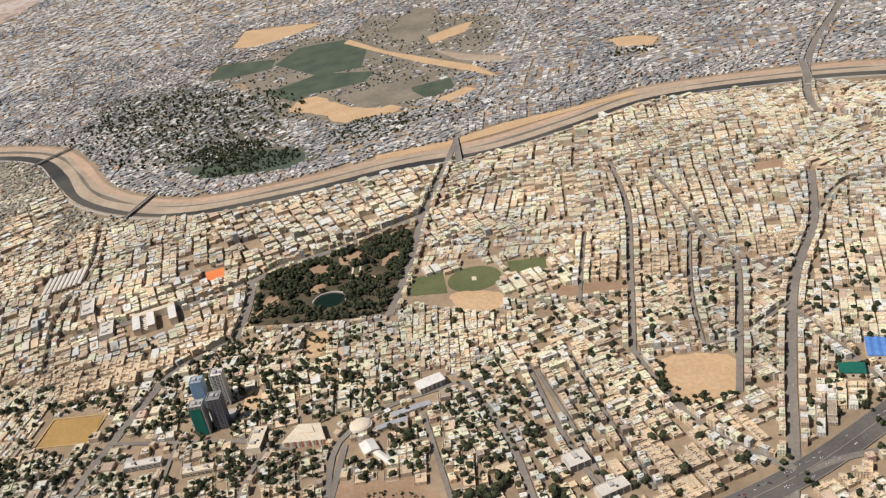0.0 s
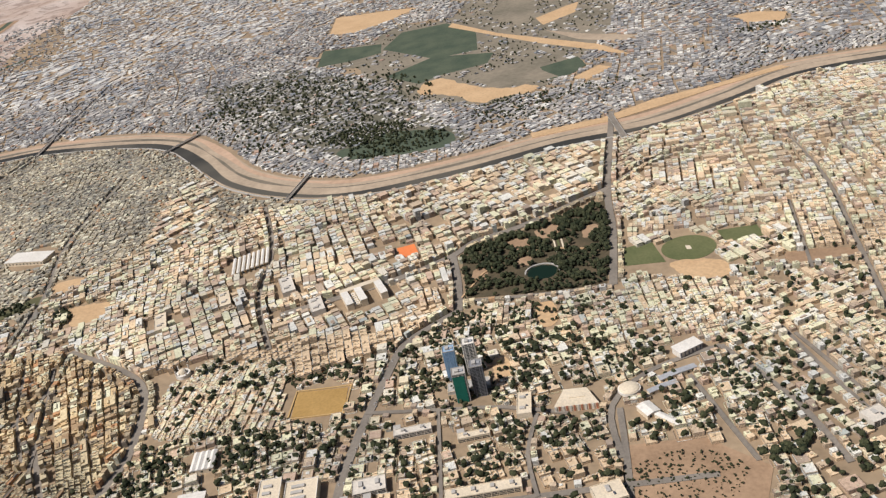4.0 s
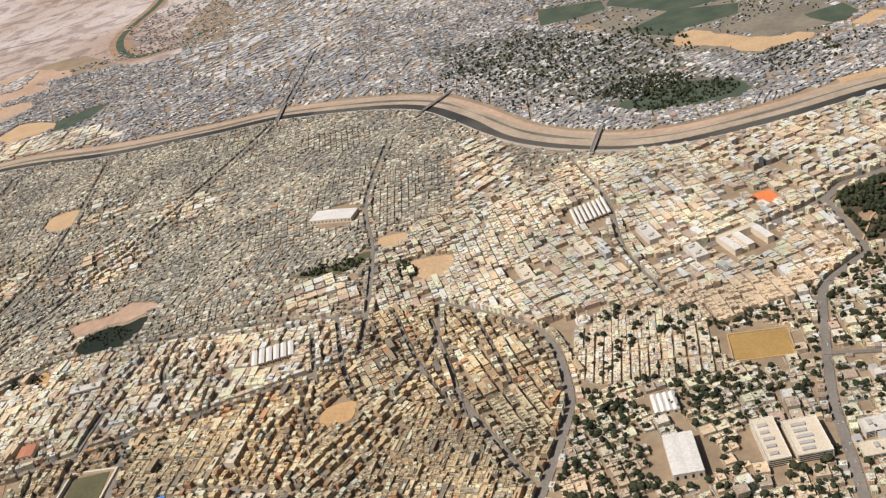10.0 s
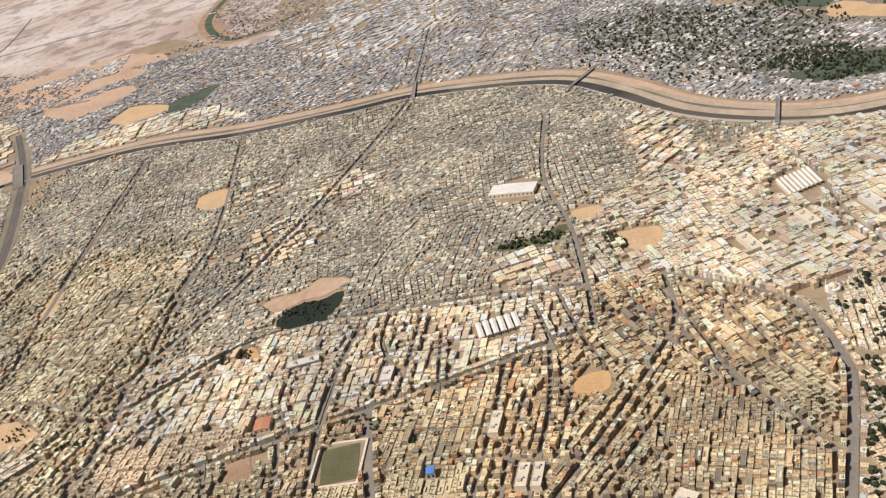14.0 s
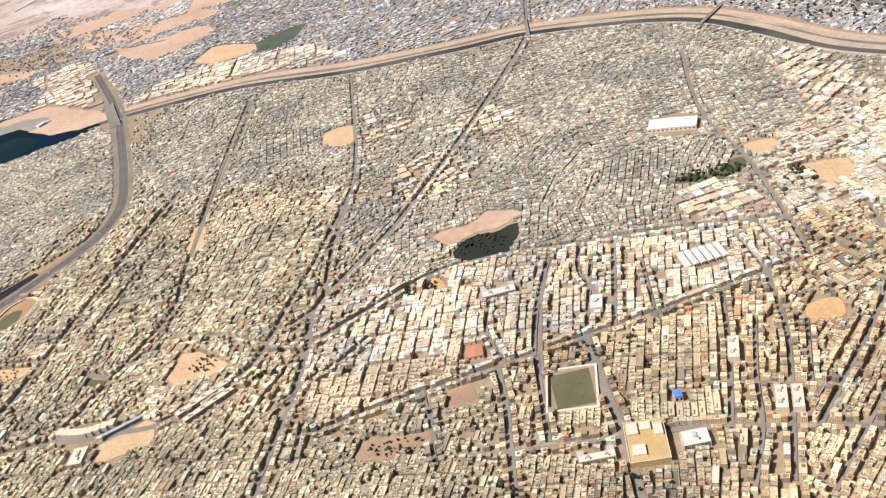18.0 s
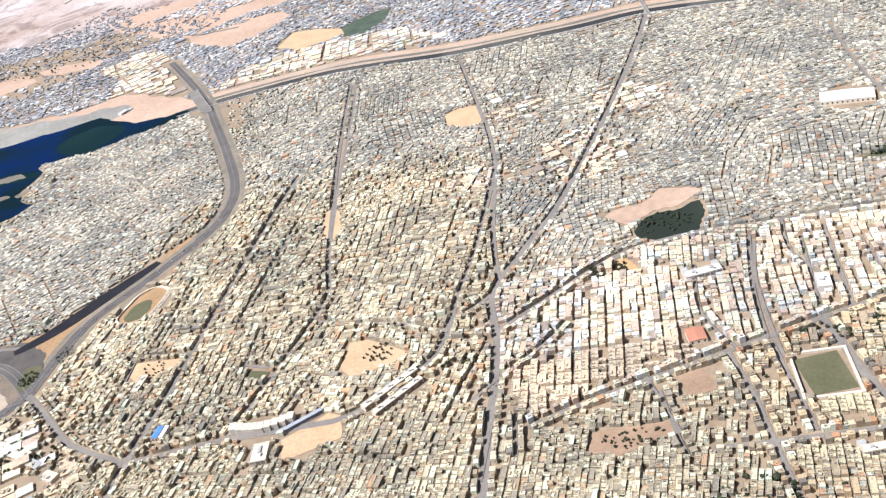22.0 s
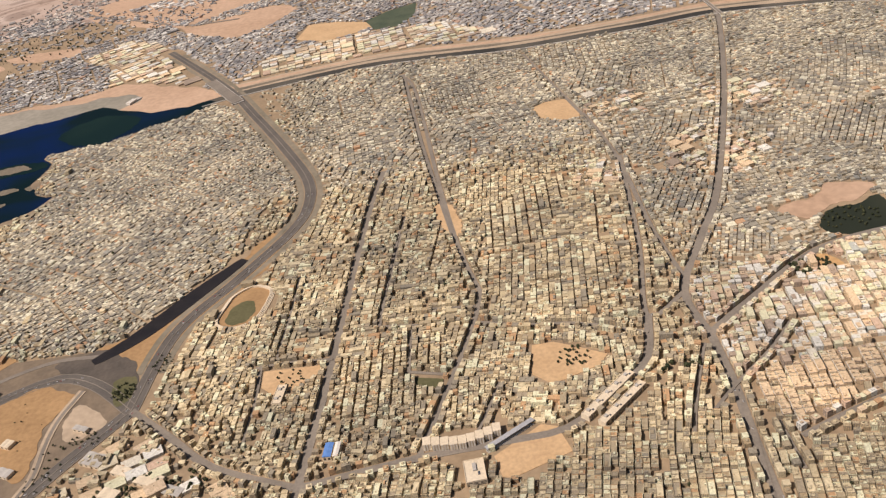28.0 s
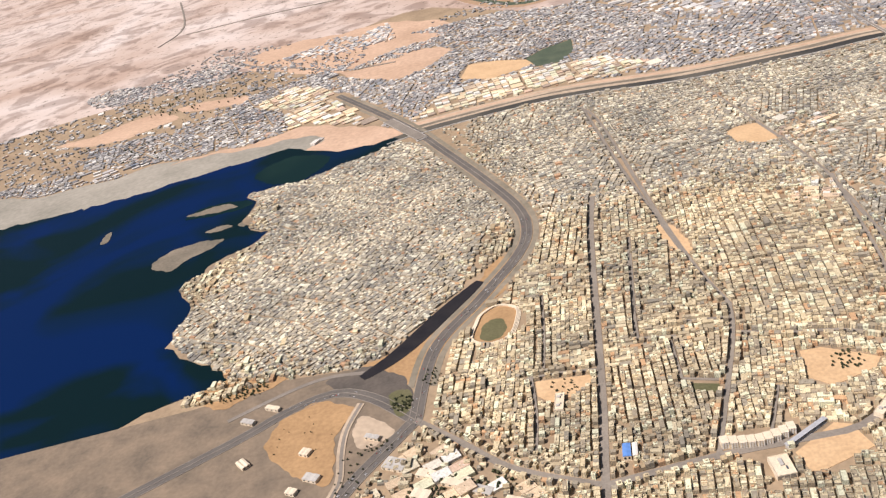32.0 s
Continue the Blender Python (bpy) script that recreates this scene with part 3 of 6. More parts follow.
for width, dark, pts in ROADS:
    width = street_width(width)
    line = smooth(pts, 8)
    z = 0.22 + 0.006 * next(lift)
    road = part("road", strip(line, width, -0.2, z), DARK_ASPHALT if dark and width > 6 else ASPHALT)
    tagged(road, "dark asphalt highway through the city" if dark and width > 6 else "broad dusty main road between the houses" if dark else "dusty grey street between the houses", "road", kind="structure")
    clear_line(line, width / 2 + 0.5)
    if width > 6.5:
        tagged(part("road_median", strip(line, 0.5, 0, z + 0.18), ASPHALT), "dusty grey strip along the middle of the highway", "median", kind="structure")
        for side in (-1, 1):
            tagged(part("kerb", strip(line, 0.4, 0, z + 0.1, side * (width / 2 + 0.2)), ASPHALT), "dusty grey kerb of the highway", "kerb", kind="structure")
        clear_line(line, width / 2 + 3)
for width, pts in ((2.5, [(-450, 870), (-560, 1060), (-640, 1250)]), (2.5, [(60, 700), (20, 830), (60, 1000)]), (3, [(-1306, 1319), (-1252, 1256), (-1170, 1184), (-1112, 1133), (-1046, 1118)]), (3, [(-1465, 1522), (-1448, 1632), (-1518, 1888)]), (4, [(-1428, 1570), (-1278, 1573), (-1158, 1554)]),
                   (2.5, [(-950, 1400), (-820, 1280), (-700, 1130)])):
    tagged(part("track", strip(smooth(pts, 20), width, -0.2, 0.2 + 0.006 * next(lift)), ASPHALT), "narrow dusty track on the far side", "road", kind="structure")

# bare strip and dark ditch beside the highway
DITCH = smooth([(-967, 549), (-974, 540), (-993, 517), (-1013, 491), (-1027, 476), (-1044, 463)], 5)
lay("highway_verge", [(-1014, 449), (-990, 482), (-966, 512), (-948, 540), (-944, 566), (-952, 577), (-966, 552), (-992, 520), (-1024, 486), (-1046, 474), (-1040, 462)], OCHRE_EARTH, "bare brown verge beside the highway", "verge")
tagged(part("ditch", strip(DITCH, lambda f: 6 + 7 * math.sin(math.pi * f) ** 0.7, -0.2, 0.36), BLACK_WATER), "black stagnant ditch along the highway", "ditch", kind="structure")
clear_line(DITCH, 7)
lay("junction_apron", [(-1066, 467), (-1041, 474), (-1027, 464), (-1016, 452), (-1010, 430), (-1014, 420), (-1029, 430), (-1048, 451), (-1061, 457)], OIL, "dark worn asphalt apron between the road arms", "road", low=0.1)
lay("sand_triangle", [(-1046, 411), (-1042, 426), (-1027, 415), (-1022, 406), (-1030, 399), (-1040, 397)], SAND, "grey-brown triangular plot inside the road bend", "sand plot")
for i, off in enumerate((7, -7)):
    tagged(part("service_verge", strip(smooth(ROADS[0][2], 8)[4:-4], 4, -0.2, 0.1 + 0.01 * i, off), PLOTS), "bare brown strip beside the highway", "verge", kind="structure")
    clear_line(smooth(ROADS[0][2], 8), 9)

# ---- fields, parks and grounds ----
PARK = [(-157, 473), (-139, 484), (-100, 497), (-67, 512), (-71, 455), (-80, 413), (-112, 415), (-154, 423)]
PARK_CLEAR = [(-112, 437, 9.6)]
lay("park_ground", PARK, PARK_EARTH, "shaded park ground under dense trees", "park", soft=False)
for pts in ([(-112, 487), (-98, 492), (-95, 480), (-108, 476)], [(-130, 478), (-118, 482), (-114, 470), (-126, 466)], [(-84, 480), (-76, 482), (-77, 470), (-85, 468)], [(-150, 452), (-143, 452), (-143, 440), (-150, 440)], [(-124, 456), (-117, 457), (-118, 448), (-124, 448)]):
    lay("park_garden", pts, RED_EARTH, "bare sandy garden terrace between park trees", "garden", free=False)
    PARK_CLEAR.append((sum(p[0] for p in pts) / len(pts), sum(p[1] for p in pts) / len(pts), 5.5))
tagged(part("park_path", strip([(-112 + 9.4 * math.cos(radians(k)), 437 + 8.6 * math.sin(radians(k))) for k in range(-20, 185, 12)], 0.8, -0.2, 0.75), CONCRETE), "pale curved path round the park pond", "path", kind="structure")
tagged(part("park_path", strip([(-157, 424), (-145, 446), (-128, 462), (-104, 462), (-80, 452)], 1.0, -0.2, 0.7), TAN), "sandy footpath through the park", "path", kind="structure")
for k in range(3):
    lay("flower_bed", [(-103 + k * 2.2, 474), (-102 + k * 2.2, 474), (-101.5 + k * 2.2, 456), (-102.5 + k * 2.2, 456)], CREAM if k % 2 == 0 else LAWN, "striped formal garden bed in the park", "garden", soft=False)
PARK_CLEAR.append((-100.5, 465, 6))
lay("park_pond", oval(-112, 437, 8.4, 7.6), PARK_POND, "round dark green pond in the park", "pond")
lay("lawn", [(-66, 447), (-50, 450), (-47, 425), (-68, 428)], LAWN, "green lawn beside the cricket oval", "lawn", soft=False)
lay("cricket_oval", oval(-32.5, 436, 14.5, 13.5), LAWN, "round green cricket ground with a pale pitch", "cricket ground", soft=False)
lay("cricket_pitch", [(-34, 438.5), (-31.5, 438), (-31.2, 434), (-33.7, 434)], CREAM, "pale rectangular cricket pitch", "cricket pitch", soft=False)
lay("hockey_lawn", [(-14, 449), (7, 448), (8, 435), (-13, 435)], LAWN, "green rectangular sports lawn", "lawn", soft=False)
lay("sand_lot", [(-45, 423), (-22, 419), (-18, 404), (-36, 401)], TAN, "bare sandy lot beside the oval", "sand lot")
lay("playing_ground", [(46, 333), (52, 339), (66, 338), (76, 333), (76, 318), (71, 309), (60, 306), (50, 308)], TAN, "wide bare sandy playing ground", "playing ground")
lay("football_pitch", [(-240, 361), (-214, 358.5), (-214, 339), (-240, 341.5)], OCHRE, "ochre football pitch with a yellow border", "football pitch", soft=False)
lay("orange_court", [(-197, 497), (-186, 499), (-183, 486), (-194, 482)], ORANGE, "bright orange sports court", "sports court", soft=False)
lay("sand_plot", [(-118, 404), (-109, 403), (-109, 385), (-117, 384)], TAN, "narrow sandy plot among trees", "sand plot")
lay("sand_plot", [(-143, 361), (-136, 361), (-134, 346), (-141, 344)], TAN, "small sandy plot beside the towers", "sand plot")
lay("waste_ground", [(-92, 286), (-61, 284), (-40, 262), (-50, 238), (-98, 240)], RED_EARTH, "brown waste ground with scattered shrubs", "waste ground", soft=False)
lay("sand_plot", [(138, 523), (155, 522), (152, 508), (137, 509)], RED_EARTH, "orange sandy plot between houses", "sand plot", soft=False)
lay("pond", [(-630, 471), (-618, 484), (-604, 484), (-588, 489), (-594, 460), (-610, 456), (-626, 457)], POND, "dark green pond with reedy edges", "pond")
lay("pond_bank", [(-645, 494), (-622, 500), (-608, 512), (-586, 502), (-592, 495), (-604, 489), (-620, 487), (-634, 478)], DESERT, "bare orange bank above the pond", "bank")
lay("green_pitch", [(-575, 333), (-555, 335), (-553, 309), (-572, 308)], GRASS, "worn green pitch inside pale walls", "football pitch", soft=False)
lay("playing_ground", [(-410, 494), (-384, 494), (-382, 478), (-393, 468), (-404, 477)], TAN, "round bare sandy ground among houses", "playing ground")
lay("playing_ground", [(-434, 536), (-415, 536), (-418, 520), (-433, 523)], TAN, "small sandy ground beside the street", "playing ground")
lay("clay_ground", [(-443, 356), (-427, 359), (-428, 344), (-442, 343)], CLAY, "orange clay playing ground", "playing ground")
lay("playing_ground", [(-756, 704), (-732, 706), (-728, 672), (-752, 676)], TAN, "pale sandy ground among dense houses", "playing ground")
lay("playing_ground", [(-647, 438), (-640, 442), (-634, 430), (-642, 428)], CLAY, "small orange lot among houses", "sand plot")
lay("school_yard", [(-627, 335), (-616, 338), (-611, 322), (-625, 319)], RED_EARTH, "sandy school yard", "yard", soft=False)
lay("clay_ground", [(-435, 247), (-420, 250), (-405, 246), (-412, 230), (-436, 234)], CLAY, "orange clay ground between trees", "playing ground")
lay("school_park", [(-804, 386), (-801, 408), (-790, 408), (-778, 400), (-766, 391), (-771, 384), (-795, 376)], TAN, "sandy school ground with a few trees", "yard", soft=False)
lay("long_field", [(-828, 335), (-805, 350), (-798, 347), (-794, 330), (-825, 319)], TAN, "long sandy playing field with a stand", "playing field", soft=False)
lay("sand_strip", [(-842, 570), (-832, 572), (-826, 535), (-836, 533)], TAN, "narrow bare sandy lot among houses", "sand plot")
lay("junction_ground", [(-1300, 452), (-1150, 466), (-1100, 478), (-1046, 474), (-1020, 450), (-1013, 415), (-1040, 368), (-1085, 290), (-1300, 290)], WORN_EARTH, "dark worn earth and waste ground round the flyover", "waste ground", soft=False, low=-0.15)
lay("depot_yard", [(-1097, 413), (-1091, 437), (-1068, 447), (-1054, 441), (-1046, 432), (-1054, 417), (-1056, 399), (-1054, 375), (-1067, 378), (-1084, 393)], OCHRE_EARTH, "broad ochre earth yard beside the flyover", "yard")
lay("green_triangle", [(-1026, 441), (-1014, 442), (-1013, 425), (-1017, 419), (-1022, 422)], GRASS, "shrubby green triangle inside the junction", "verge")
tagged(part("service_road", strip(smooth([(-1126, 446), (-1101, 459), (-1080, 468), (-1063, 471), (-1041, 468)], 5), 3.2, -0.2, 0.31), ASPHALT), "dusty service road beside the flyover", "road", kind="structure")
clear_line([(-1126, 446), (-1101, 459), (-1080, 468), (-1063, 471), (-1041, 468)], 2)
for off, wide, mat in ((0, 4.6, SAND), (0.4, 2.0, ASPHALT)):
    tagged(part("depot_track", strip(smooth([(-1043, 438), (-1050, 417), (-1051.5, 398), (-1050.5, 375), (-1054, 363), (-1062, 335)], 4), wide, -0.2, 0.42 + 0.05 * (wide < 3), off), mat), "curving dirt track across the earth yard", "track", kind="structure")
lay("red_lot", [(-1153, 481), (-1129, 492), (-1106, 490), (-1093, 481), (-1099, 474), (-1116, 468), (-1137, 460)], OCHRE_EARTH, "reddish cleared lot by the bay", "lot", free=False)
STADIUM = smooth([(-976, 481), (-972, 497), (-968, 507), (-957, 514), (-947, 509), (-944, 501), (-950, 478), (-960, 471), (-970, 473)], 3, True)
lay("stadium_ground", STADIUM, OCHRE_EARTH, "orange earth round the stadium field", "stadium ground", soft=False)
lay("stadium_field", [(-970, 482), (-966, 496), (-956, 498), (-953, 486), (-958, 477), (-967, 476)], GRASS, "worn green stadium field", "stadium field")
lay("green_strip", [(-493, 503), (-457, 509), (-443, 521), (-437, 512), (-456, 496)], GRASS, "green strip of gardens", "garden")
FARM_EDGE = [(-300, 960), (-249, 1020), (-223, 1062), (-161, 1045), (-142, 1120), (-72, 1066), (0, 1010), (10, 955), (-18, 850), (-60, 780), (-88, 740), (-130, 724), (-196, 774), (-225, 836), (-262, 900)]
lay("farm_land", FARM_EDGE, PLOTS, "dull brown farm land and bare plots beyond the river", "farm land", free=False)
for nm, pts, mat, lab in (
        ("green_field", [(-237, 969), (-219, 1025), (-168, 1026), (-136, 967), (-136, 896), (-180, 895)], FARM, "dark green farm field north of the river"),
        ("green_field", [(-227, 866), (-181, 902), (-121, 876), (-128, 845), (-173, 836), (-193, 822)], FARM, "dark green farm field north of the river"),
        ("green_field", [(-307, 950), (-308, 1013), (-240, 993), (-238, 957), (-270, 948)], FARM, "dull green farm field beside the wood"),
        ("green_field", [(-116, 1014), (-93, 1117), (-66, 1095), (-72, 994), (-90, 958)], PLOTS, "dull brown farm field north of the river"),
        ("green_field", [(-77, 762), (-82, 801), (-47, 811), (-43, 782), (-58, 765)], FARM, "small dark field between sandy plots"),
        ("green_field", [(-147, 806), (-98, 827), (-69, 766), (-97, 763), (-119, 765)], PLOTS, "dull brown farm field north of the river"),
        ("sand_flat", [(-189, 788), (-192, 813), (-172, 827), (-152, 797), (-116, 761), (-97, 760), (-87, 748), (-96, 739), (-125, 740), (-139, 737), (-167, 776)], TAN, "bright sandy clearing of ragged outline"),
        ("sand_flat", [(-166, 1008), (-161, 1021), (-114, 943), (-25, 836), (-3, 787), (-26, 815), (-78, 879)], TAN, "long bright sandy strip between fields"),
        ("sand_flat", [(-67, 918), (-34, 880), (12, 840), (-5, 832), (-40, 864)], SAND, "pale bare plot between the fields"),
        ("sand_flat", [(-72, 971), (-36, 997), (-23, 1003), (-31, 964), (-67, 939)], TAN, "sandy clearing far off"),
        ("sand_flat", [(-58, 755), (-33, 775), (-24, 764), (-48, 742)], TAN, "small bright sandy plot"),
        ("sand_flat", [(-309, 1085), (-310, 1166), (-235, 1145), (-205, 1131), (-241, 1090), (-279, 1070)], TAN, "sandy clearing far off"),
        ("sand_flat", [(-102, 636), (-102, 646), (-47, 650), (-7, 668), (44, 676), (94, 689), (99, 682), (42, 668), (-1, 653), (-44, 640)], TAN, "bright sand flat along the river bank"),
        ("sand_flat", [(99, 840), (120, 839), (141, 821), (131, 799), (104, 811)], TAN, "sandy clearing far off"),
        ("sand_flat", [(-968, 994), (-957, 1038), (-925, 1029), (-876, 997), (-896, 982), (-934, 970)], TAN, "sandy flat beside the warehouses"),
        ("green_patch", [(-894, 1011), (-872, 1032), (-838, 1045), (-841, 1002), (-860, 974), (-884, 977)], FARM, "dark vegetated patch")):
    lay(nm, pts, mat, lab, "field", soft=nm == "sand_flat" and "ragged" in lab)
WOOD = [(-432, 936), (-332, 956), (-223, 840), (-183, 729), (-150, 668), (-209, 652), (-273, 690), (-325, 756)]
lay("wood_ground", WOOD, WOOD_EARTH, "green wooded land beyond the river", "wood ground", free=False)
lay("wood_ground", [(-258, 681), (-232, 693), (-207, 706), (-177, 692), (-158, 668), (-172, 650), (-199, 654), (-233, 660)], FARM, "dark green plantation beside the river", "wood ground")

lay("school_yard", [(-941, 413), (-941, 426), (-911, 423), (-909, 418), (-923, 407), (-934, 405)], TAN, "sandy school yard with a few trees", "yard", soft=False)
lay("sand_plot", [(13, 413), (43, 407), (41, 399), (14, 402)], RED_EARTH, "bare reddish lot between villas", "sand plot")
lay("green_square", [(-861, 399), (-847, 394), (-848, 388), (-861, 391)], GRASS, "small walled green square", "garden", soft=False)

lay("scrub_yard", [(-670, 306), (-637, 306), (-633, 298), (-661, 289), (-674, 294)], RED_EARTH, "dry brown yard with scattered trees", "yard", soft=False)
# ---- districts ----
GREY_BAND = [(-1402, 971), (-1428, 1045), (-1320, 1045), (-1227, 1073), (-1177, 1020), (-1160, 952), (-1228, 938), (-1306, 943)]
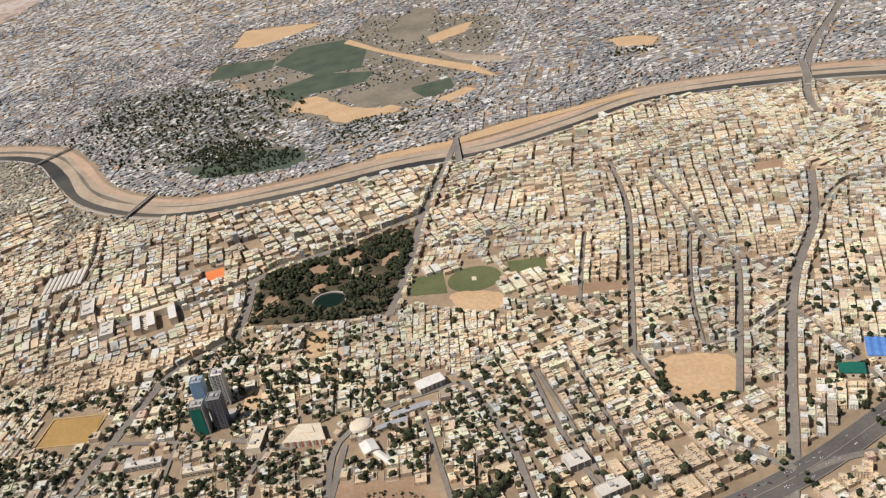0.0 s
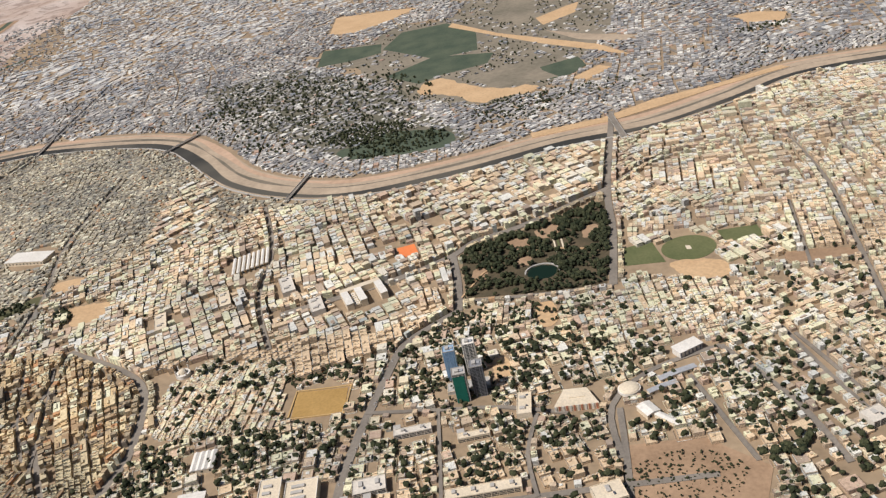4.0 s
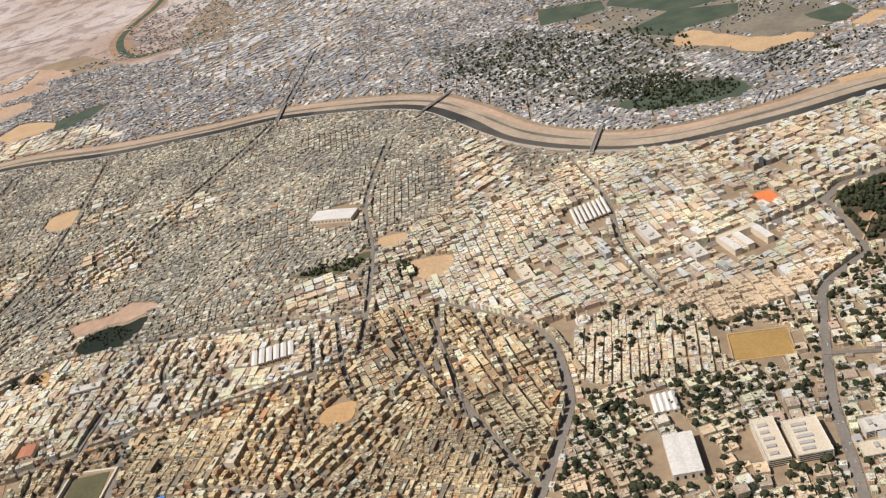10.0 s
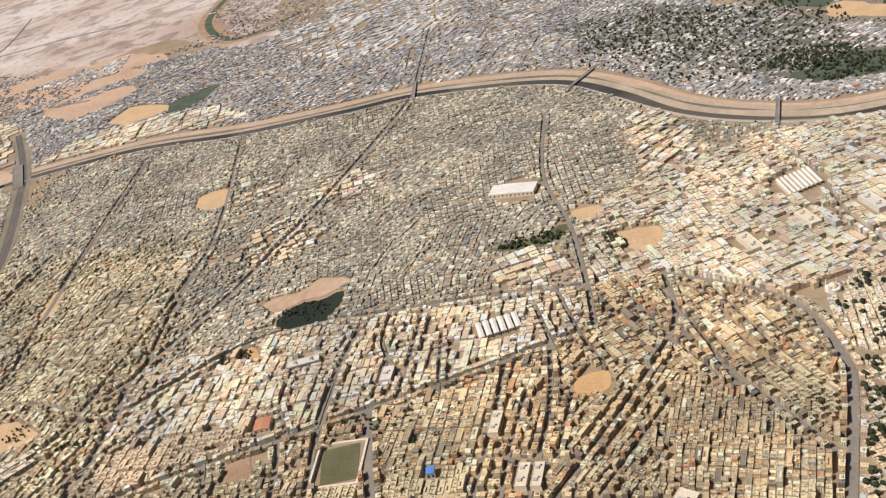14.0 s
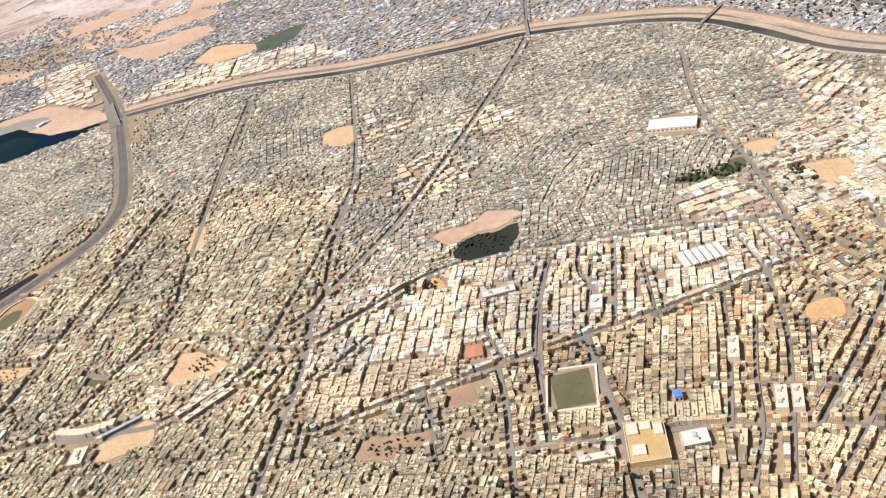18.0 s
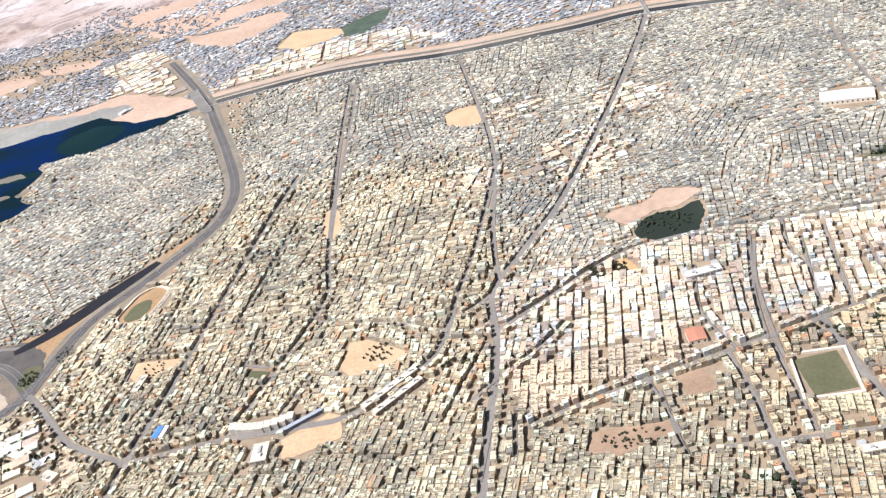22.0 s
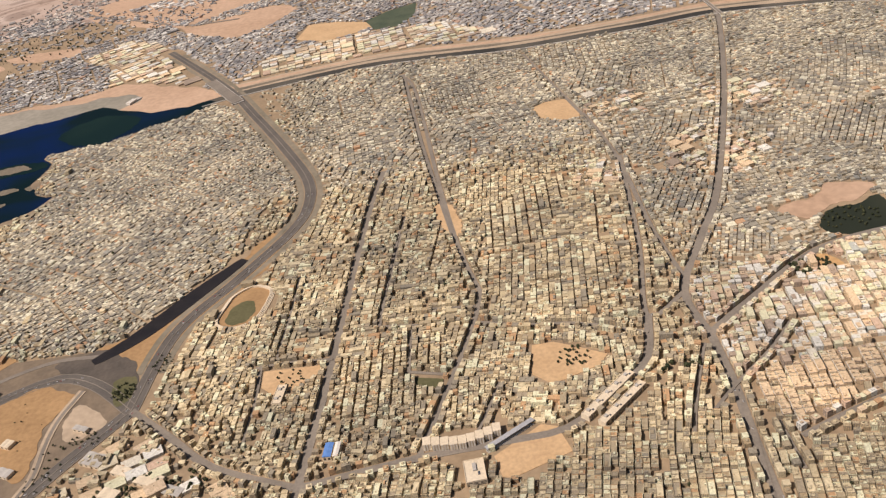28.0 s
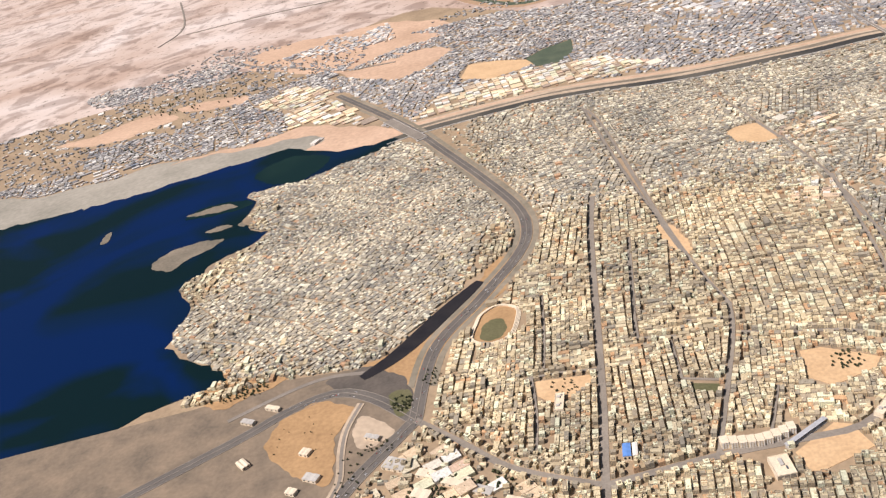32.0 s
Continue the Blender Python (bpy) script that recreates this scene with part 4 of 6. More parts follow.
# name, outline, street angle, spread, lot width, lot depth, lane, lots in a row, lowest, highest, share built, share of trees, plaster
DISTRICTS = [
    ("far_house", [(-1750, 860), (-1040, 868), (-560, 855), (-400, 770), (-330, 680), (-240, 615), (-60, 620), (60, 650), (220, 660), (550, 560), (550, 1250), (-700, 1250), (-1750, 1200)], 20, 40, 2.9, 3.0, 1.0, 12, 0.8, 1.7, 0.82, 0.05, FAR_HAZE),
    ("far_house", [(-470, 850), (-400, 770), (-330, 680), (-240, 615), (-60, 620), (60, 650), (220, 660), (380, 600), (380, 700), (230, 740), (60, 720), (-60, 700), (-150, 668), (-209, 652), (-273, 690), (-325, 756), (-420, 880)], 25, 40, 2.2, 2.3, 0.7, 12, 0.8, 1.6, 0.88, 0.07, FAR_HAZE),
    ("far_shed", [(-720, 1230), (550, 1200), (550, 1900), (-1000, 1900)], 30, 40, 5.2, 4.6, 1.6, 10, 0.9, 1.8, 0.66, 0.06, SHEDS),
    ("shed", [(-830, 1220), (-722, 1235), (-541, 1190), (-514, 976), (-582, 1006), (-700, 1040)], 35, 30, 7, 5.5, 2.2, 8, 1.0, 2.0, 0.7, 0.02, SHEDS),
    ("shed", [(-1219, 1068), (-1175, 1111), (-1120, 1062), (-1072, 952), (-1044, 900), (-1100, 922), (-1153, 948)], 28, 8, 8, 6.5, 1.8, 5, 1.0, 2.0, 0.9, 0.02, PALES),
    ("shed", [(-1306, 943), (-1402, 971), (-1402, 935), (-1300, 930)], 30, 6, 11, 5, 4, 4, 1.0, 1.8, 0.5, 0.0, SHEDS),
    ("shed", [(-1020, 893), (-991, 953), (-947, 972), (-821, 962), (-765, 900), (-861, 890), (-935, 882)], 8, 4, 7, 6, 1.5, 7, 1.2, 2.2, 0.96, 0.02, PALES),
    ("dense_house", [(-960, 900), (-960, 600), (-730, 600), (-700, 430), (-430, 430), (-250, 560), (-230, 600), (-330, 640), (-400, 760), (-480, 810), (-570, 835), (-760, 840)], 82, 22, 2.0, 2.15, 0.6, 14, 0.9, 2.0, 0.975, 0.02, GREYS),
    ("shanty_house", [(-1195, 560), (-1150, 690), (-1178, 805), (-1040, 850), (-980, 800), (-930, 650), (-940, 570), (-1030, 465), (-1145, 495)], 50, 16, 1.8, 1.95, 0.5, 16, 0.7, 1.4, 0.97, 0.01, GREYS),
    ("town_house", [(-960, 620), (-1000, 470), (-1000, 400), (-920, 330), (-790, 330), (-715, 380), (-715, 470), (-735, 620)], 82, 5, 2.2, 2.7, 0.95, 13, 1.4, 2.7, 0.985, 0.02, TOWN),
    ("town_house", [(-1000, 410), (-920, 345), (-790, 345), (-720, 390), (-600, 350), (-600, 208), (-1000, 208)], 79, 6, 2.3, 2.7, 0.95, 12, 1.5, 3.0, 0.97, 0.04, TOWN),
    ("depot_shed", [(-1010, 400), (-975, 370), (-940, 335), (-960, 270), (-1100, 270), (-1050, 350)], 28, 6, 9, 6, 3, 6, 1.3, 2.2, 0.65, 0.2, PALES),
    ("street_block", [(-720, 440), (-600, 455), (-430, 440), (-430, 395), (-600, 345), (-700, 315), (-720, 390)], 83, 4, 2.7, 3.3, 1.1, 9, 1.7, 3.1, 0.965, 0.04, PALES),
    ("town_block", [(-600, 345), (-430, 395), (-380, 440), (-330, 395), (-340, 280), (-380, 208), (-600, 208)], 80, 4, 2.3, 3.0, 1.1, 12, 1.7, 3.2, 0.97, 0.05, HOUSES),
    ("row_house", [(-455, 385), (-388, 440), (-335, 395), (-320, 340), (-325, 300), (-350, 208), (-470, 208), (-470, 250)], 57, 4, 2.2, 2.7, 1.2, 16, 1.9, 3.5, 0.985, 0.02, HOUSES),
    ("row_house", [(-412, 208), (-412, 325), (-388, 345), (-350, 330), (-330, 290), (-345, 208)], 76, 4, 2.2, 2.7, 1.2, 16, 1.9, 3.5, 0.985, 0.02, HOUSES),
    ("row_house", [(-440, 438), (-388, 446), (-333, 397), (-320, 340), (-332, 288), (-376, 338), (-428, 362)], 112, 4, 2.3, 2.9, 1.1, 14, 1.8, 3.2, 0.985, 0.02, HOUSES),
    ("large_block", [(-430, 440), (-430, 530), (-380, 560), (-300, 590), (-230, 590), (-160, 560), (-162, 410), (-195, 385), (-240, 372), (-262, 392), (-295, 405), (-330, 395), (-388, 440)], 107, 7, 2.9, 3.6, 1.2, 8, 1.7, 3.4, 0.95, 0.05, PALES),
    ("slab_block", [(-230, 592), (-165, 480), (-120, 500), (-62, 530), (-55, 615), (-160, 594)], 112, 4, 4.2, 3.6, 1.5, 5, 2.0, 4.0, 0.92, 0.10, PALES),
    ("small_house", [(-317, 350), (-311, 390), (-294, 404), (-250, 388), (-242, 336), (-264, 331), (-304, 339)], 84, 1, 1.8, 2.1, 0.95, 18, 0.8, 1.35, 0.985, 0.10, PALES),
    ("estate_house", [(-345, 240), (-318, 335), (-245, 335), (-242, 366), (-190, 390), (-160, 415), (-60, 408), (-40, 345), (-20, 215), (-345, 208)], 6, 8, 3.0, 2.8, 1.0, 6, 0.9, 2.3, 0.95, 0.75, PALES),
    ("infill_house", [(-160, 412), (-40, 410), (0, 400), (0, 350), (-40, 345), (-90, 372), (-150, 385)], 92, 8, 2.2, 2.5, 0.8, 12, 1.2, 2.5, 0.96, 0.06, PALES),
    ("villa", [(-40, 345), (-20, 215), (150, 215), (420, 520), (220, 640), (105, 660), (40, 630), (-30, 608), (-55, 600), (-64, 526), (-66, 455), (0, 400)], 110, 6, 2.8, 3.3, 1.3, 8, 1.4, 3.0, 0.96, 0.26, PALES),
    ("villa", [(20, 470), (20, 405), (128, 405), (170, 520), (230, 640), (105, 655), (40, 625), (-30, 600), (-40, 530)], 86, 6, 2.8, 3.4, 1.2, 8, 1.4, 2.9, 0.95, 0.14, PALES),
    ("villa", [(85, 250), (100, 320), (165, 500), (300, 500), (300, 250)], 72, 4, 3.1, 3.1, 1.5, 8, 1.3, 2.6, 0.9, 0.35, PALES),
    ("garden_villa", [(-37, 340), (-5, 342), (6, 297), (30, 235), (-25, 235), (-30, 295)], 108, 5, 3.3, 3.2, 1.9, 6, 0.9, 1.8, 0.72, 0.9, PALES),
    ("terrace", [(-64, 480), (12, 478), (14, 455), (-62, 455)], 170, 1, 2.8, 5.0, 2.0, 14, 1.5, 2.0, 0.97, 0.05, PALES),
    ("sparse_house", [(-1750, 1250), (-1750, 985), (-1420, 965), (-1260, 1000), (-1250, 1110), (-1050, 1180), (-1050, 1260), (-700, 1700), (-1300, 1700)], 25, 30, 4, 4, 2.5, 8, 0.8, 1.6, 0.28, 0.16, FAR_HAZE),
    ("far_house", GREY_BAND, 30, 25, 3.2, 3.0, 1.0, 10, 0.8, 1.5, 0.8, 0.12, FAR_HAZE),
    ("wood_house", FARM_EDGE, 30, 30, 3.4, 3.2, 1.8, 6, 0.8, 1.4, 0.16, 0.3, FAR_HAZE),
    ("wood_house", WOOD, 30, 30, 3.0, 3.0, 1.4, 6, 0.8, 1.4, 0.55, 0.35, FAR_HAZE),
    ("far_shed", [(-600, 1060), (-523, 1164), (-402, 1137), (-355, 1187), (-510, 1364), (-705, 1310)], 35, 35, 5, 4.5, 1.5, 10, 0.9, 1.8, 0.75, 0.03, SHEDS),
    ("campus_block", [(-722, 722), (-676, 698), (-681, 655), (-722, 668)], 15, 5, 5, 4, 3, 6, 1.3, 2.6, 0.7, 0.3, PALES),
    ("campus_block", [(-638, 694), (-582, 670), (-593, 626), (-640, 644)], 15, 5, 5, 4, 2.4, 6, 1.3, 2.6, 0.8, 0.2, PALES),
    ("campus_block", [(-680, 606), (-640, 622), (-630, 597), (-613, 575), (-645, 541), (-689, 557)], 20, 10, 4, 4, 2.4, 6, 1.5, 3.0, 0.75, 0.2, PALES),
    ("campus_block", [(-749, 598), (-715, 592), (-718, 556), (-750, 566)], 70, 3, 3, 5, 2, 8, 1.5, 2.2, 0.8, 0.2, PALES),
    ("campus_block", [(-390, 671), (-358, 677), (-336, 600), (-330, 569), (-382, 566)], 40, 14, 6, 5, 2.5, 6, 1.3, 2.6, 0.75, 0.2, PALES),
    ("campus_block", [(-498, 490), (-455, 496), (-432, 450), (-470, 440)], 14, 5, 5.5, 5, 1.8, 6, 1.6, 2.8, 0.85, 0.1, PALES),
]
for i, d in enumerate(DISTRICTS):
    w, hit = inside(d[1] if d[0] != "sparse_house" else d[1][:7])
    zone[w][hit] = i + 1
zone[(zone == 0) & (GY < 900)] = [d[0] for d in DISTRICTS].index("town_house") + 1

# settlements on the scrub
for kind, pts in (("sparse_house", [(-1010, 1265), (-727, 1236), (-765, 1400), (-860, 1650), (-1000, 1500), (-900, 1330)]), ("sparse_house", [(-1460, 1230), (-1250, 1225), (-1150, 1300), (-1330, 1400)]),
                  ("far_house", [(-1512, 1285), (-1477, 1312), (-1389, 1275), (-1367, 1222), (-1429, 1211), (-1474, 1225)]), ("far_house", [(-1379, 1267), (-1306, 1319), (-1277, 1257), (-1300, 1211), (-1357, 1216)]),
                  ("far_shed", [(-1271, 1314), (-1205, 1330), (-1101, 1290), (-1062, 1322), (-1050, 1223), (-1127, 1220), (-1227, 1253)])):
    w, hit = inside(pts)
    taken[w] &= ~hit
    zone[w][hit] = [d[0] for d in DISTRICTS].index(kind) + 1

# large single buildings: x, y, turn, width, depth, height, wings, walls, kind, label
LARGE = [
    (-180, 315, 4, 17, 4.2, 2.6, 1, "white", "school", "white L-shaped school wing among trees"), (-197, 283, 6, 14, 8.5, 3.0, 0, "white", "hall", "large white-roofed hall on a sandy plot"),
    (-202, 270, 3, 13, 8, 2.6, 2, "cream", "workshop", "cream workshop with two rear wings"), (-150, 271, 2, 31, 5.5, 2.6, 0, "cream", "office", "long cream office range along the road"),
    (-102, 258, 12, 12, 10, 3.6, 0, "cream", "apartment_block", "cream apartment block with window bands"), (-153, 306, 4, 14, 3.8, 2.2, 1, "cream", "school", "narrow cream school wing with a yard"),
    (-130, 321, 86, 15, 6.5, 2.6, 0, "cream", "office", "pale office block behind the towers"), (-837, 326, 2, 9, 13, 2.8, 0, "cream", "office", "cream block beside the playing field"),
    (4, 279, 20, 9, 8, 3.0, 0, "white", "apartment_block", "white apartment block with a stepped roof"), (15, 261, 22, 12, 6, 3.0, 0, "white", "apartment_block", "long white apartment block by the highway"),
    (-772, 360, 43, 36, 4.5, 2.8, 0, "cream", "apartment_block", "long cream apartment range along the avenue"), (-767, 353, 43, 32, 4, 2.6, 0, "cream", "apartment_block", "long cream apartment range behind another"),
    (-601, 413, 8, 20, 6, 2.8, 2, "white", "courtyard_school", "pale courtyard school with two wings"), (-512, 274, 4, 12, 9, 3.0, 0, "white", "hall", "white flat-roofed hall beside the ochre building"),
    (-546, 386, 84, 12, 7, 3.2, 0, "white", "office", "white office block with blue glass bands"), (-556, 271, 4, 17, 4, 2.8, 2, "cream", "courtyard_school", "grey-roofed courtyard block beside the street"),
    (-930, 402, 80, 14, 5, 2.6, 0, "cream", "school", "cream school range by a sandy yard"), (-484, 330, 80, 16, 5.5, 3.4, 0, "cream", "apartment_block", "tall cream apartment slab in the rows"),
    (-471, 291, 80, 15, 5.5, 3.4, 0, "cream", "apartment_block", "pair of cream apartment slabs between lanes"), (-464, 290, 80, 15, 5, 3.3, 0, "cream", "apartment_block", "cream apartment slab beside its twin"),
    (-404, 262, 57, 12, 9, 3.2, 0, "cream", "office", "pale irregular block beside a clay ground"), (-336, 452, 107, 20, 7, 3.0, 1, "cream", "apartment_block", "cream apartment range with a rear wing"),
    (-300, 466, 107, 18, 7, 3.2, 0, "cream", "apartment_block", "long cream apartment slab"), (-262, 470, 107, 20, 8, 3.2, 0, "white", "apartment_block", "long pale apartment slab"),
    (-240, 440, 107, 16, 8, 3.2, 0, "white", "apartment_block", "broad pale apartment slab")]
for x, y, turn, w, d, *rest in LARGE:
    c, q = math.cos(radians(turn)), math.sin(radians(turn))
    clear([(x + a * (w / 2 + 0.8) * c - b * (d / 2 + 0.8) * q, y + a * (w / 2 + 0.8) * q + b * (d / 2 + 0.8) * c) for a, b in ((-1, -1), (1, -1), (1, 1 + 0.9 * (rest[1] > 0)), (-1, 1 + 0.9 * (rest[1] > 0)))])
# landmarks keep their ground free of houses
for cx, cy, r in ((-155, 342, 13), (-293, 512, 17), (-213, 443, 17), (-107, 320, 12), (-84, 321, 6), (-79, 305, 7), (-55, 343, 10), (131, 322, 7), (118, 310, 7), (-274, 281, 14), (-276, 317, 9),
                  (-239, 282, 13), (-225, 281, 13), (-307, 394, 6), (-841, 344, 12), (-902, 355, 5), (-472, 584, 18), (-614, 361, 8), (-533, 275, 14), (-564, 321, 17), (-958, 493, 17), (-484, 414, 13), (-515, 303, 4), (-818, 342, 9), (-227, 350, 17)):
    clear(oval(cx, cy, r, r, 16))


def free_at(x, y):
    i, j = (x - X0).astype(int), (y - Y0).astype(int)
    ok = (i >= 0) & (i < NX) & (j >= 0) & (j < NY)
    i, j = np.clip(i, 0, NX - 1), np.clip(j, 0, NY - 1)
    return ok & ~taken[j, i], zone[j, i]


# houses that line the streets
front_rng = np.random.default_rng(21)
fronts = {}
OPEN = {"estate_house": 0.35, "wood_house": 0.0, "sparse_house": 0.2, "depot_shed": 0.4, "small_house": 0.5}
for width, dark, pts in ROADS:
    width = street_width(width)
    line = np.array(smooth(pts, 2.0))
    run = np.concatenate([[0], np.cumsum(np.hypot(*np.diff(line, axis=0).T))])
    for side in (-1, 1):
        at = 1.0
        while at < run[-1] - 3:
            w = front_rng.uniform(1.9, 3.4)
            d = front_rng.uniform(2.0, 3.2)
            mid = at + w / 2
            at += w + (0.05 if front_rng.random() < 0.85 else front_rng.uniform(1.0, 2.5))
            px, py = np.interp(mid, run, line[:, 0]), np.interp(mid, run, line[:, 1])
            qx, qy = np.interp(mid + 0.5, run, line[:, 0]), np.interp(mid + 0.5, run, line[:, 1])
            a = math.atan2(qy - py, qx - px)
            nx, ny = -math.sin(a) * side, math.cos(a) * side
            o = width / 2 + (1.3 if width > 6.5 else 0.55) + d / 2
            x, y = px + nx * o, py + ny * o
            tests = np.array([(x, y), (x + nx * d * 0.4, y + ny * d * 0.4), (x + ny * w * 0.4, y - nx * w * 0.4), (x - ny * w * 0.4, y + nx * w * 0.4)])
            ok, z = free_at(tests[:, 0], tests[:, 1])
            if not ok.all() or z[0] == 0:
                continue
            district = DISTRICTS[z[0] - 1]
            if front_rng.random() > OPEN.get(district[0], 0.97):
                continue
            h = front_rng.uniform(district[8] * 1.2, district[9] * 1.25)
            fronts.setdefault(district[-1].name, (district[-1], []))[1].append((x, y, w * 0.99, d, h, a))
            clear([(x + nx * d * i + ny * w * j, y + ny * d * i - nx * w * j) for i, j in ((0.5, 0.5), (0.5, -0.5), (-0.5, -0.5), (-0.5, 0.5))])
for mat, rows in fronts.values():
    a = np.array(rows)
    x, y, w, d, h, ang = a.T
    sets = [boxes(x, y, np.full(len(x), -0.2), w, d, h + 0.2, ang)]
    q = front_rng.random(len(x)) < 0.5
    sets.append(boxes(x[q], y[q], h[q] - 0.05, w[q] * 0.4, d[q] * 0.4, front_rng.uniform(0.35, 0.7, q.sum()), ang[q]))
    n = len(sets[0][0])
    ob = new("street_houses", mesh_of("street_houses", np.concatenate([sets[0][0], sets[1][0]]), np.concatenate([sets[0][1], sets[1][1] + n]), mat))
    tagged(ob, "flat-roofed houses in unbroken rows along the streets", "houses", kind="stuff")

rng = np.random.default_rng(7)
QUARTER = 68.0
TERRACED = ("town_house", "street_block", "town_block", "row_house", "small_house", "infill_house", "large_block", "villa")
lots = {}
tree_spots = []
for i, (name, outline, angle, spread, w0, d0, lane, row, low, high, built, trees, mat) in enumerate(DISTRICTS):
    xs, ys = [p[0] for p in outline], [p[1] for p in outline]
    size = QUARTER * (0.75 if name == "dense_house" else 1.0)
    qx = np.arange(min(xs) - size, max(xs) + size, size)
    qy = np.arange(min(ys) - size, max(ys) + size, size)
    sx, sy = (a.ravel() for a in np.meshgrid(qx, qy))
    sx, sy = sx + rng.uniform(-0.4, 0.4, len(sx)) * size, sy + rng.uniform(-0.4, 0.4, len(sy)) * size
    turn = np.radians(angle + rng.uniform(-1, 1, len(sx)) * spread + (90 * (rng.random(len(sx)) < 0.15) if name in ("town_house", "dense_house", "large_block", "villa") else 0))
    for k in range(len(sx)):
        reach = size * 1.25
        scale = rng.uniform(0.82, 1.22)
        alley = lane * (rng.uniform(0.3, 0.65) if rng.random() < 0.6 else rng.uniform(0.9, 1.2)) if name in TERRACED or name == "dense_house" else lane
        w, d = w0 * scale, d0 * scale * rng.uniform(0.9, 1.15)
        n, m = int(reach / w) + 2, int(reach / d) + 2
        u, v = (a.ravel() for a in np.meshgrid(np.arange(-n, n + 1), np.arange(-m, m + 1)))
        gu, gv = u // 2 + n, v // 2 + m
        chance = rng.random((2 * n + 3, 2 * m + 3))[gu, gv]
        level_of = rng.normal(0, 0.16, (2 * n + 3, 2 * m + 3))[gu, gv]
        merged = chance < (0.0 if name in TERRACED else 0.3 if name == "estate_house" else 0.14 if w0 < 6 else 0.05)
        lead = merged & (u % 2 == 0) & (v % 2 == 0)
        joined = np.zeros(len(u), bool)
        if name in TERRACED:      # three or four lots under one long roof
            run = 4 if name in ("row_house", "town_block") else 3
            one = rng.random((2 * n + 3, 4 * m + 5))[u // run + n, v + m] < 0.22
            joined = one & (u % run == 1)
            merged = one
        yard = chance > (0.965 if w0 > 2.6 else 0.988)
        tight = 0.93 if name in TERRACED else 0.86
        lw = w * rng.uniform(tight, 1.0, len(u))
        ld = d * rng.uniform(tight, 1.0, len(u))
        fu, fv = u + 0.5 * lead, v + 0.5 * lead
        lu, lv = fu * w + np.floor(u / row) * (alley + 1.0), fv * d + np.floor(v / 2) * alley
        if name in TERRACED:
            fu = np.where(joined, u + run / 2 - 1.5, u)
            lu = fu * w + np.floor(u / row) * (alley + 0.6)
            lv = v * d + np.floor(v / 2) * alley
            lw = np.where(joined, run * w * rng.uniform(0.93, 0.99, len(u)), lw)
        lw, ld = np.where(lead, 1.9 * w * rng.uniform(0.75, 1.0, len(u)), lw), np.where(lead, 1.9 * d, ld)
        lu, lv = lu + rng.uniform(-0.05, 0.05, len(u)) * w, lv + rng.uniform(-0.05, 0.05, len(u)) * d
        c, s = math.cos(turn[k]), math.sin(turn[k])
        x, y = sx[k] + lu * c - lv * s, sy[k] + lu * s + lv * c
        ok, z = free_at(x, y)
        if w0 < 2.6 and name not in ("small_house", "shanty_house"):      # districts run into one another
            z = free_at(x + rng.normal(0, 16 if name in ("dense_house", "town_house") else 5, len(x)), y + rng.normal(0, 16 if name in ("dense_house", "town_house") else 5, len(x)))[1]
        near = z == (i + 1)
        keep = ok & near & ~yard & (lead | joined | ~merged)
        dist = np.full(len(x), 1e9)
        own = np.zeros(len(x), int)
        close = np.nonzero((abs(sx - sx[k]) < 2.6 * size) & (abs(sy - sy[k]) < 2.6 * size))[0]
        for q in close:
            e = np.hypot(x - sx[q], y - sy[q])
            own = np.where(e < dist, q, own)
            dist = np.minimum(dist, e)
        keep &= own == k
        for a, b in ((1, 1), (1, -1), (-1, 1), (-1, -1)):
            keep &= free_at(x + (a * w * c - b * d * s) * 0.42, y + (a * w * s + b * d * c) * 0.42)[0]
        if not keep.any():
            continue
        pick = rng.random(len(x))
        house, tree = keep & (pick < built), keep & (rng.random(len(x)) < trees)
        h = (0.7 * rng.uniform(low, high, len(x)) + 0.3 * low) * np.where(rng.random(len(x)) < 0.06, 1.5, 1.0) * (0.85 + 0.3 * rng.random()) * (1 + level_of) * np.where(merged, rng.uniform(1.0, 1.4, len(x)), 1.0)
        lots.setdefault(i, []).append(np.stack([x, y, lw, ld, h, np.full(len(x), turn[k])], -1)[house])
        tree_spots += list(zip(x[tree] + rng.uniform(-0.5, 0.5, tree.sum()) * (w + lane), y[tree] + rng.uniform(-0.5, 0.5, tree.sum()) * (d + lane)))

LABELS = {"far_house": "low grey houses beyond the river", "far_shed": "large pale industrial sheds far off", "shed": "rows of white-roofed warehouses", "dense_house": "tightly packed low grey houses",
          "shanty_house": "tiny crowded grey shanty houses by the bay", "town_house": "rows of beige town houses with flat roofs", "depot_shed": "pale flat-roofed workshops and sheds", "street_block": "pale flat-roofed city blocks",
          "town_block": "beige apartment rows with narrow dark lanes", "row_house": "long diagonal rows of beige houses", "large_block": "pale large flat-roofed blocks", "slab_block": "pale apartment slabs beside the river",
          "small_house": "tiny whitewashed houses in straight rows", "estate_house": "low scattered estate buildings among trees", "infill_house": "small beige houses packed behind the park", "villa": "pale flat-roofed villas on square plots",
          "terrace": "pale terraced houses above the oval", "garden_villa": "low pale villas in tree-filled gardens", "wood_house": "grey houses scattered among trees", "sparse_house": "scattered low houses on bare land", "campus_block": "pale larger buildings round sandy yards"}
singles = []
COUNTED = {"villa": 90, "row_house": 75, "town_house": 85, "street_block": 140, "estate_house": 170, "town_block": 150, "large_block": 130}
NEAREST = {"villa": 247, "row_house": 250, "town_house": 285, "street_block": 240, "estate_house": 266, "town_block": 264, "large_block": 300}
